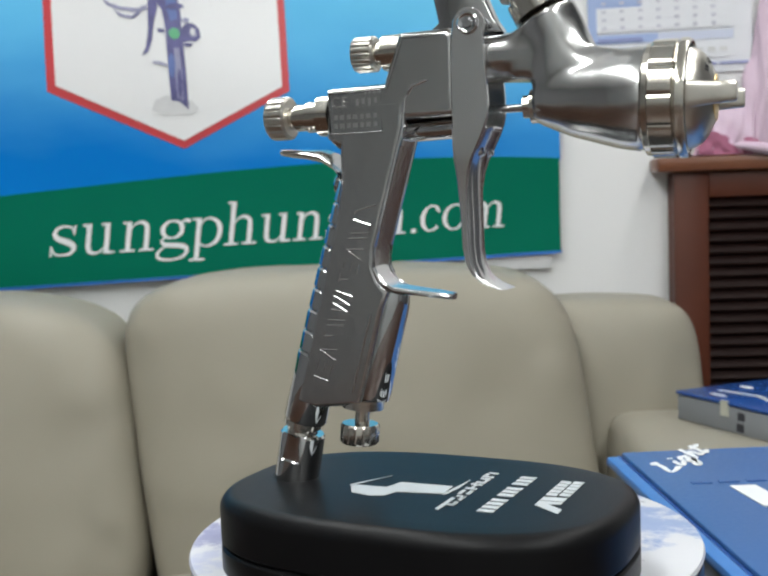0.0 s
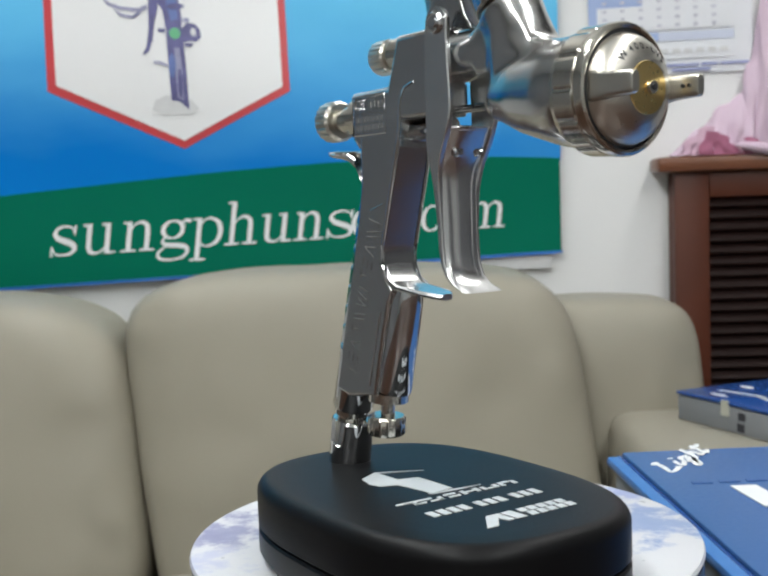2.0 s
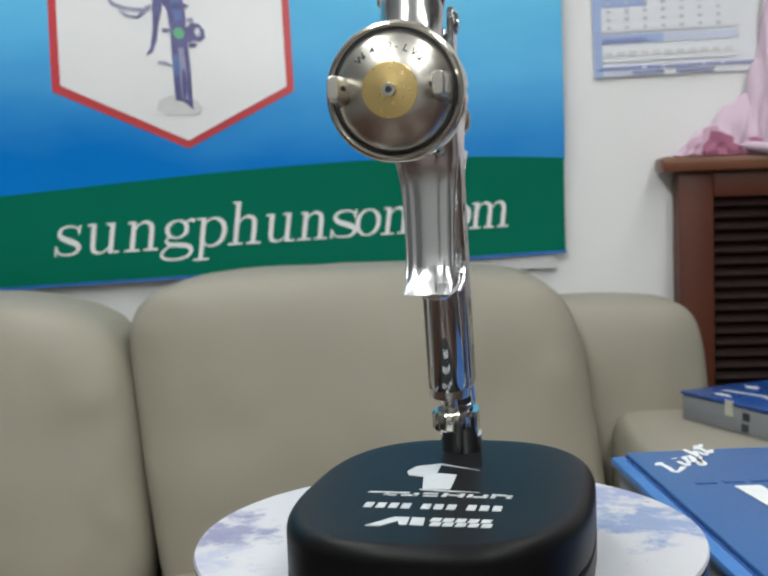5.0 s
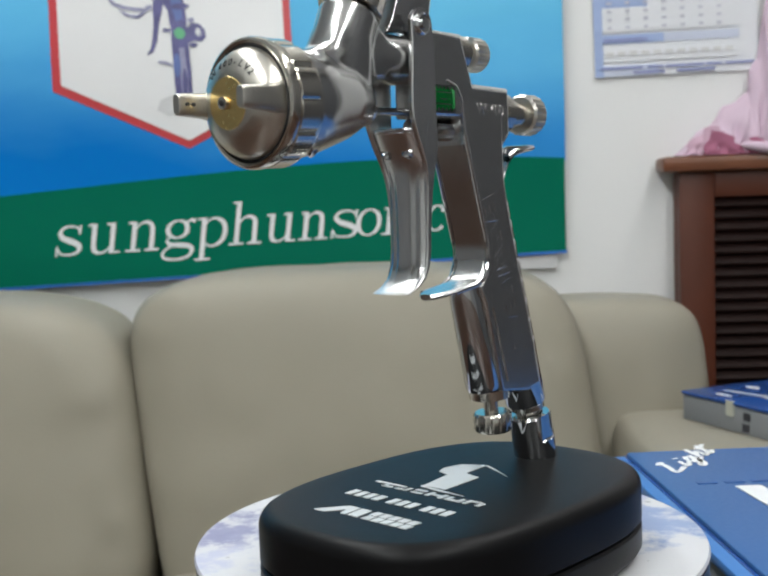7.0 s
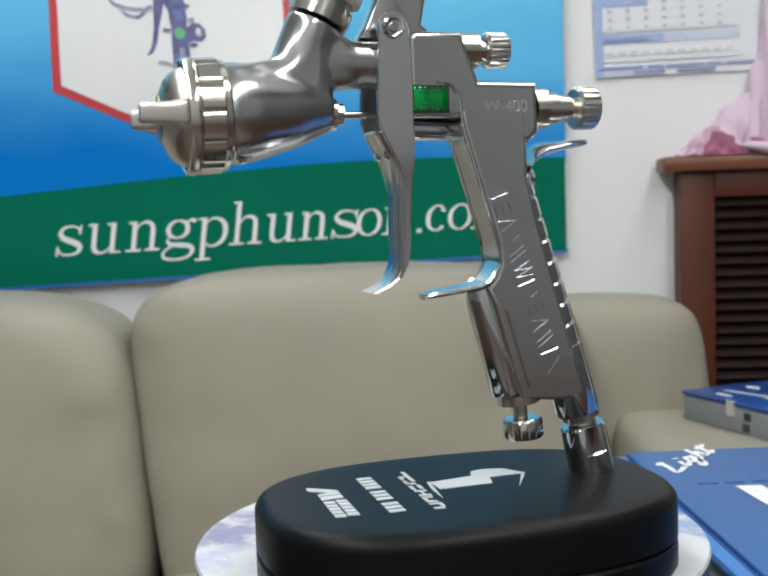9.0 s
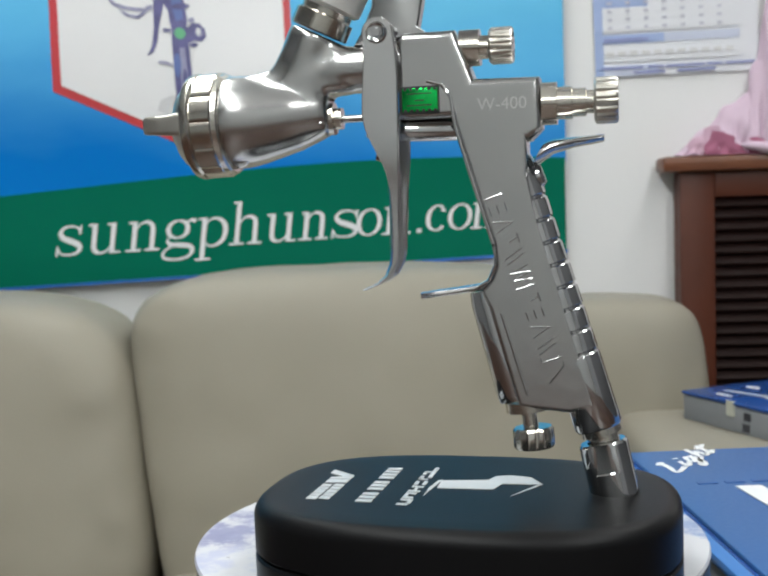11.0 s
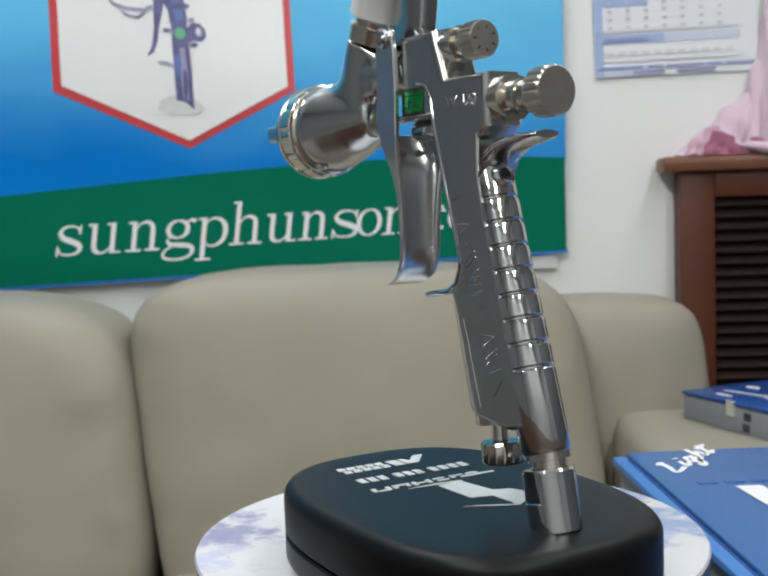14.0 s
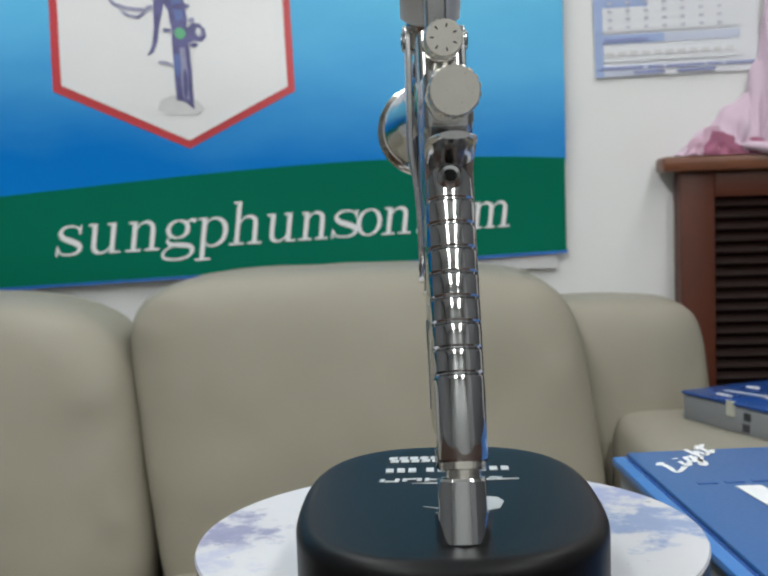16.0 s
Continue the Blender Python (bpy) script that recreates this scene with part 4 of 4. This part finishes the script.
    for k in range(6):
        for z0, z1 in ((126.6, 127.5), (133.6, 134.5)):
            bm = bmesh.new()
            box(bm, G(7.9, 9.6 - 2.0 * k, z0), G(8.06, 8.6 - 2.0 * k, z1))
            part("window_tooth", bm, dark_gap, label, smooth=False)
    for z0, s0, s1 in ((128.6, 8.6, 0.4), (132.4, 8.6, 0.4), (130.2, 6.0, 2.8)):
        bm = bmesh.new()
        box(bm, G(7.9, s0, z0), G(8.05, s1, z0 + 0.35))
        part("window_line", bm, dark_gap, label, smooth=False)
    def mark(side, s0, s1, z0, z1):
        bm = bmesh.new()
        box(bm, G(side * 7.2, s0, z0), G(side * 7.7, s1, z1))
        part("raised_mark", bm, etched, body, smooth=False)
    text_part("raised_number", "W-400", 0.0056, body, Matrix.Translation(G(7.5, -14.4, 126.2)) @ Matrix(((0, 0, 1, 0), (1, 0, 0, 0), (0, 1, 0, 0), (0, 0, 0, 1))), etched, 0.0, 0.0)
    text_part("raised_sign", "CE", 0.0052, body, Matrix.Translation(G(-7.5, -32.4, 129.6)) @ Matrix(((0, 0, -1, 0), (-1, 0, 0, 0), (0, 1, 0, 0), (0, 0, 0, 1))), etched)
    for k in range(4):
        mark(-1, -23.2 + 2.2 * k, -22.0 + 2.2 * k, 130.0 + 0.4 * (k % 2), 132.2)
        mark(-1, -20.0 + 1.6 * k, -19.2 + 1.6 * k, 133.6, 134.5)
    for r in range(2):
        for k in range(7):
            mark(-1, -15.6 - 2.4 * k, -17.0 - 2.4 * k - 0.3 * (k % 2), 125.6 - 2.8 * r, 127.2 - 2.8 * r)
    bm = bmesh.new()
    tube(bm, [G(-7.5, s, z) for s, z in ((-14.6, 134.6), (-33.2, 134.6), (-33.2, 121), (-14.0, 121), (-14.6, 134.6))], 0.00025, 6)
    part("plate_rim", bm, chrome, body)

    # head with cup neck; the cap sits SIDE millimetres off the middle
    SIDE = 1.5
    bm = bmesh.new()
    lathe(bm, G(0, 36.0, 129.0), G(0, 31.5, -2.4), [(0, 6.0e-3), (0.0006, 7.6e-3), (0.002, 8.4e-3), (0.012, 12.0e-3), (0.0245, 15.2e-3), (0.0285, 15.9e-3), (0.0335, 16e-3)], 56)
    UP = G(0, -8.4, 17.3).normalized()
    lathe(bm, G(0, 51.5, 131), UP, [(0, 6e-3), (0.007, 8.0e-3), (0.013, 8.7e-3), (0.018, 9.2e-3), (0.022, 9.5e-3), (0.0267, 9.7e-3)], 48)
    lathe(bm, G(0, 11, 142.4), G(0, 1, 0), [(0, 7.6e-3), (0.0005, 8.0e-3), (0.012, 8.0e-3), (0.028, 8.1e-3), (0.033, 6.5e-3)], 44)
    prism(bm, [(36.4, 121.8), (36.2, 134.2), (29, 134.4), (29, 149), (33.0, 151.5), (36, 152.6), (50, 152), (54.5, 143.5), (66.0, 141), (66, 114), (50, 118)], Gp, 7.4, 0.003, 4)
    prism(bm, [(38, 125), (37, 146), (39.5, 151), (46, 151.5), (52.5, 143), (64, 138.5), (64, 118), (48, 121)], Gp, 9.0, 0.0045, 4)
    for v in bm.verts:
        v.co.x += SIDE * 0.001 * min(1, max(0, (-v.co.y - 0.036) / 0.03))
        v.co.y -= 0.003 * min(1, max(0, (-v.co.y - 0.05) / 0.02))
    head_ob = part("head", bm, cast_chrome, t, sharp=60)
    cast = head_ob.modifiers.new("cast", "REMESH")
    cast.mode, cast.voxel_size, cast.use_smooth_shade = "VOXEL", 0.0006, True
    soft = head_ob.modifiers.new("soft", "SMOOTH")
    soft.factor, soft.iterations = 0.5, 60
    for side in (-1, 1):
        for a in (0, 1):
            bm = bmesh.new()
            tube(bm, [G(side * (4.0 + 3 * a), 38, 122.6 + 2.2 * a), G(side * (6.5 + 4.0 * a), 66, 116.4 + 3.2 * a)], [0.0006, 0.0008], 10)
            part("rib", bm, polished, head_ob)
    bm = bmesh.new()
    lathe(bm, G(8.5, 66.6, 114.0), G(0.8, -0.35, -0.45), [(-0.003, 3.0e-3), (0.0010, 3.0e-3), (0.0014, 2.4e-3), (0.0008, 1.5e-3), (-0.0004, 1.3e-3)], 24)
    part("screw", bm, polished, head_ob)
    # collar and cup
    c0 = G(0, 39.7, 155.3)
    bm = bmesh.new()
    lathe(bm, c0, UP, [(0.0002, 9.0e-3), (0.0005, 9.9e-3), (0.006, 9.9e-3), (0.0065, 8.6e-3), (0.0085, 8.6e-3)], 36, lambda i, k: 1.0 if (i % 6) else 1.03)
    part("collar", bm, nickel, t)
    bm = bmesh.new()
    lathe(bm, c0 + UP * 0.0087, UP, [(0, 9.4e-3), (0.001, 10.8e-3), (0.018, 11.2e-3), (0.030, 20e-3), (0.050, 38e-3), (0.060, 42e-3), (0.12, 44e-3), (0.122, 43e-3)], 48)
    part("cup", bm, cup_plastic, t, "white plastic paint cup")
    # hanger above the body
    bm = bmesh.new()
    prism(bm, [(27, 150), (24, 154.5), (20.5, 162.5), (19, 178), (8, 182), (3.0, 172), (3.4, 163), (5, 155), (2, 152.5)], Gp, 3.6, 0.0012)
    part("hanger", bm, chrome, t)

    # air cap ring, cap, horns
    bm = bmesh.new()
    w = G(0, 1, -0.03)
    lathe(bm, G(SIDE, 70.7, 126.2), w, [(0, 16.2e-3), (0.0006, 17.0e-3), (0.0022, 17.2e-3), (0.0026, 17.9e-3), (0.0092, 17.9e-3), (0.0096, 17.2e-3), (0.0105, 18.1e-3), (0.0120, 18.1e-3), (0.0130, 17.7e-3), (0.0134, 17.0e-3), (0.0130, 16.3e-3), (0.0118, 15.9e-3)], 96, lambda i, k: 0.962 if k in (3, 4) and i % 8 in (0,) else 1)
    part("air_cap_ring", bm, nickel, t, "knurled nickel ring")
    bm = bmesh.new()
    lathe(bm, G(SIDE, 81.2, 125.8), w, [(0, 15.5e-3), (0.0018, 15.5e-3), (0.0026, 15.2e-3), (0.0042, 14.6e-3), (0.0060, 13.4e-3), (0.0074, 11.6e-3), (0.0086, 9.2e-3), (0.0096, 7.2e-3)], 72)
    cap = part("air_cap", bm, brushed, t)
    bm = bmesh.new()
    lathe(bm, G(SIDE, 82.6, 125.8), w, [(0, 16.2e-3), (0.0009, 16.0e-3)], 72)
    part("cap_groove", bm, dark_gap, cap)
    bm = bmesh.new()
    lathe(bm, G(SIDE, 92.1, 125.5), w, [(0, 1.9e-3), (0.0009, 1.7e-3), (0.0009, 1.0e-3)], 24)
    part("nozzle_tip", bm, nickel, cap)
    bm = bmesh.new()
    lathe(bm, G(SIDE, 92.5, 125.5), w, [(0, 0.8e-3), (0.0008, 0.8e-3)], 16)
    part("nozzle_hole", bm, dark_gap, cap)
    bm = bmesh.new()
    lathe(bm, G(SIDE, 90.7, 125.5), w, [(0, 7.2e-3), (0.0004, 7.0e-3), (0.0010, 1.7e-3), (0.0016, 1.5e-3), (0.0016, 0.8e-3), (0.0008, 0.7e-3)], 40)
    part("nozzle_plate", bm, brass, cap, "brass centre plate")
    for side in (-1, 1):
        bm = bmesh.new()
        rings = []
        for s, li, lo, hz in ((82, 10.5, 15.2, 4.6), (86, 10.8, 15.2, 4.0), (89, 11.0, 15.0, 3.5), (92, 11.1, 14.9, 3.3), (97.4, 11.3, 14.6, 3.0), (98.0, 11.6, 14.2, 2.6)):
            cxm, hw = (li + lo) / 2, (lo - li) / 2
            rings.append([G(SIDE + side * cxm + hw * math.copysign(abs(math.cos(a)) ** 0.5, math.cos(a)), s, 126.0 + hz * math.copysign(abs(math.sin(a)) ** 0.5, math.sin(a))) for a in [2 * math.pi * (i + 0.5) / 24 for i in range(24)]])
        loft(bm, rings)
        horn = part("horn", bm, brushed, cap)
        for dz in (-0.0, ):
            for ds in (93.6, 95.6):
                bm = bmesh.new()
                lathe(bm, G(SIDE + side * 11.05, ds, 126.0), G(-side, 0, 0), [(-0.0012, 0.55e-3), (0.0004, 0.55e-3)], 12)
                part("air_hole", bm, dark_gap, horn)
    for k, ch in enumerate("W-400-LV2"):
        a = radians(90 + 46 - 11.5 * k)
        c = G(SIDE + 11.0 * math.cos(a), 89.05, 125.6 + 11.0 * math.sin(a))
        upright = Matrix(((1, 0, 0, 0), (0, 0, -1, 0), (0, 1, 0, 0), (0, 0, 0, 1)))
        face = Matrix.Translation(c) @ Matrix.Rotation(a - radians(90), 4, Vector((0, -1, 0))) @ pose(0, 0, 0, -27) @ upright
        text_part("stamped_character", ch, 0.0029, cap, face @ Matrix.Translation((-0.0009, -0.001, 0)), dark_gap, 0, 0.00002)

    # packing nut and needle
    bm = bmesh.new()
    lathe(bm, G(0, 35.5, 126.4), G(0, -1, 0), [(-0.002, 5.4e-3), (0.0006, 5.4e-3), (0.0008, 3.9e-3), (0.0031, 3.9e-3), (0.0033, 1.4e-3)], 36, lambda i, k: (1 - 0.1 * (1 - abs((i % 6) - 3) / 3)) if k > 1 else 1)
    part("packing_nut", bm, nickel, t)
    bm = bmesh.new()
    lathe(bm, G(0, 34, 126.2), G(0, -1, 0), [(0, 1.3e-3), (0.03, 1.3e-3)], 16)
    part("needle", bm, chrome, t)

    # trigger
    trig = new("trigger")
    trig.parent = t
    for side in (-1, 1):
        bm = bmesh.new()
        rows = [(152.8 + 5.0 * math.sin(a), 17.4 - 5.2 * math.cos(a), 17.4 + 5.2 * math.cos(a), 9.3) for a in [radians(86 - 14 * k) for k in range(7)]]
        rows += [(148, 11.6, 22.3, 9.3), (140, 11.2, 22.6, 9.3), (132, 11.2, 23.2, 9.35), (126, 11.3, 23.4, 9.45), (122, 11.3, 22.6, 9.5), (118, 11.4, 21.0, 9.5), (114, 11.5, 19.0, 9.4), (110, 11.7, 17.0, 9.0),
                 (106, 11.8, 15.8, 8.4), (101, 12.1, 15.0, 7.8), (95, 12.4, 14.8, 7.35), (88, 12.7, 14.8, 7.0), (82, 12.9, 15.0, 6.95), (77, 13.8, 15.6, 6.95), (73, 16.0, 17.2, 6.95)]
        rings = []
        for z, rear, front, c in rows:
            g = min(0.35, (front - rear) / 4)
            rings.append([G(side * (c + w), d, z) for w, d in ((-0.95, rear + g), (-0.6, rear), (0.6, rear), (0.95, rear + g), (0.95, front - g), (0.6, front), (-0.6, front), (-0.95, front - g))])
        loft(bm, rings)
        crisp(part("trigger_arm", bm, satin, trig, sharp=40))
        bm = bmesh.new()
        lathe(bm, G(side * 9.9, 17.5, 152.7), G(side, 0, 0), [(0, 3.6e-3), (0.0010, 3.5e-3), (0.0015, 3.0e-3), (0.0011, 2.4e-3), (0.0011, 1.6e-3), (0.0017, 1.4e-3)], 28)
        part("pivot_screw", bm, polished, trig)
    bm = bmesh.new()

    def csec(z, front, back, half, th):
        o, i_ = [], []
        for k in range(33):
            a = -math.pi / 2 + math.pi * k / 32
            c, q, e = max(0.0, math.cos(a)), math.sin(a), 0.9 - 0.35 * min(1, max(0, (z - 104) / 11))
            o.append((half * math.copysign(abs(q) ** e, q), back + (front - back) * c ** 0.8 - (0.55 * math.exp(-((abs(q) - 0.5) / 0.13) ** 2) * min(1, max(0, (113 - z) / 8)) * min(1, max(0, (z - 70) / 10)))))
            i_.append(((half - 0.9) * math.copysign(abs(q) ** e, q), back + max(0.2, front - back - th) * c ** 0.8))
        return [G(l, s, z) for l, s in o] + [G(l, s, z) for l, s in i_[-2:0:-1]]
    rings = [csec(z, f, b, h, 1.6) for z, f, b, h in ((120, 23.2, 11.25, 10.32), (117, 21.8, 11.25, 10.3), (114, 20.2, 11.3, 10.2), (111, 18.6, 11.4, 9.9), (107, 17.4, 11.7, 9.2), (103, 17.0, 12.0, 8.6), (98, 16.9, 12.3, 8.1), (90, 17.0, 12.7, 7.8), (82, 17.0, 12.9, 7.7), (77, 17.4, 13.8, 7.7), (73, 19.0, 16.0, 7.7), (70.4, 22.0, 19.5, 7.7), (68.4, 26.6, 24.6, 7.5))]
    loft(bm, rings)
    blade = part("trigger_blade", bm, satin, trig)
    bm = bmesh.new()
    tube(bm, [G(10.0 * math.copysign(abs(math.sin(a)) ** 0.55, math.sin(a)), 11.25 + 11.6 * max(0, math.cos(a)) ** 0.8, 120) for a in [radians(-62 + 124 * k / 24) for k in range(25)]], 0.0008, 8)
    part("blade_lip", bm, satin, blade)
    for u in (-4.2, 4.2):
        bm = bmesh.new()
        lathe(bm, G(u, 19.4, 113.6), G(0, 1, 0.35), [(-0.0015, 2.2e-3), (0.0002, 2.1e-3), (0.0007, 1.3e-3), (0.0004, 0.7e-3)], 20)
        part("blade_dimple", bm, polished, blade)

    # rear controls
    def knob(name, s, z, r, length, group):
        bm = bmesh.new()
        lathe(bm, G(0, s, z), G(0, -1, 0), [(0, r * 0.86e-3), (0.0008, r * 1e-3), (length - 0.0008, r * 1e-3), (length, r * 0.92e-3), (length, r * 0.5e-3)], 72, lambda i, k: 0.93 if k in (1, 2) and i % 4 == 0 else 1)
        ob = part(name, bm, brushed, t)
        for k in range(group):
            a = 2 * math.pi * k / group
            bm = bmesh.new()
            box(bm, (-0.00025, -0.0001, -0.0006), (0.00025, 0.0001, 0.0006), 0, 1, Matrix.Translation(G(r * 0.62 * math.cos(a), s - length * 1000 - 0.05, z + r * 0.62 * math.sin(a))) @ Matrix.Rotation(math.pi / 2 - a, 4, "Y"))
            part("engraved_mark", bm, dark_gap, ob, smooth=False)
        return ob
    bm = bmesh.new()
    lathe(bm, G(0, -8.5, 147.2), G(0, -1, 0), [(0, 6.2e-3), (0.0065, 6.2e-3), (0.0067, 4.0e-3), (0.0098, 4.0e-3)], 36, lambda i, k: 1 - 0.06 * (1 - abs((i % 6) - 3) / 3))
    part("lock_nut", bm, nickel, t)
    knob("pattern_knob", -18.0, 147.4, 6.0, 0.0078, 7)
    bm = bmesh.new()
    lathe(bm, G(0, -34.8, 127.8), G(0, -1, 0), [(0, 7.3e-3), (0.0048, 7.3e-3), (0.0050, 5.3e-3), (0.0096, 5.3e-3), (0.0098, 4.6e-3), (0.0140, 4.6e-3), (0.0142, 3.8e-3), (0.0170, 3.8e-3)], 36, lambda i, k: (1 - 0.08 * (1 - abs((i % 6) - 3) / 3)) if k < 2 else 1)
    part("guide_nut", bm, nickel, t)
    knob("fluid_knob", -51.4, 128.0, 7.5, 0.0076, 0)
    # air valve under the hook
    bm = bmesh.new()
    lathe(bm, G(0, -14.5, 67.5), Vector((0, 9.8, -35.5)), [(0, 5.2e-3), (0.004, 6.0e-3), (0.036, 6.6e-3), (0.038, 6.3e-3)], 36)
    part("air_valve_tube", bm, polished, t)
    bm = bmesh.new()
    lathe(bm, G(0, -27.6, 30.2), Vector((0, 0.12, -1)), [(0, 7.4e-3), (0.0034, 7.4e-3), (0.0036, 2.6e-3), (0.009, 2.6e-3)], 40)
    part("valve_collar", bm, nickel, t)
    bm = bmesh.new()
    lathe(bm, G(0, -29.3, 21.2), Vector((0, 0.08, -1)), [(0, 6.2e-3), (0.0008, 6.9e-3), (0.0062, 6.9e-3), (0.007, 6.2e-3)], 64, lambda i, k: 0.95 if k in (1, 2) and i % 4 == 0 else 1)
    part("valve_knob", bm, nickel, t)
    # air nipple into the socket
    bm = bmesh.new()
    lathe(bm, G(0, -50.0, 26), AX, [(0, 6.9e-3), (0.007, 6.9e-3), (0.0072, 5.2e-3), (0.0175, 5.0e-3), (0.019, 5.0e-3)], 36, lambda i, k: (1 - 0.08 * (1 - abs((i % 6) - 3) / 3)) if k < 2 else 1)
    part("air_nipple", bm, nickel, t)
    return t


gun = spray_gun()


def motions():
    times = [0.25 * k for k in range(65)]
    walk(stand, [(t, pose(0, 0, TOP, 0, 0, BASE_YAW + SPIN * (t - 4)) @ pose(-0.0008, 0, 0)) for t in times])
    walk(gun, [(t, pose(0, 0, TOP, 0, 0, GUN_YAW + SPIN * (t - 4)) @ pose(-0.0012, 0, 0)) for t in times])


motions()
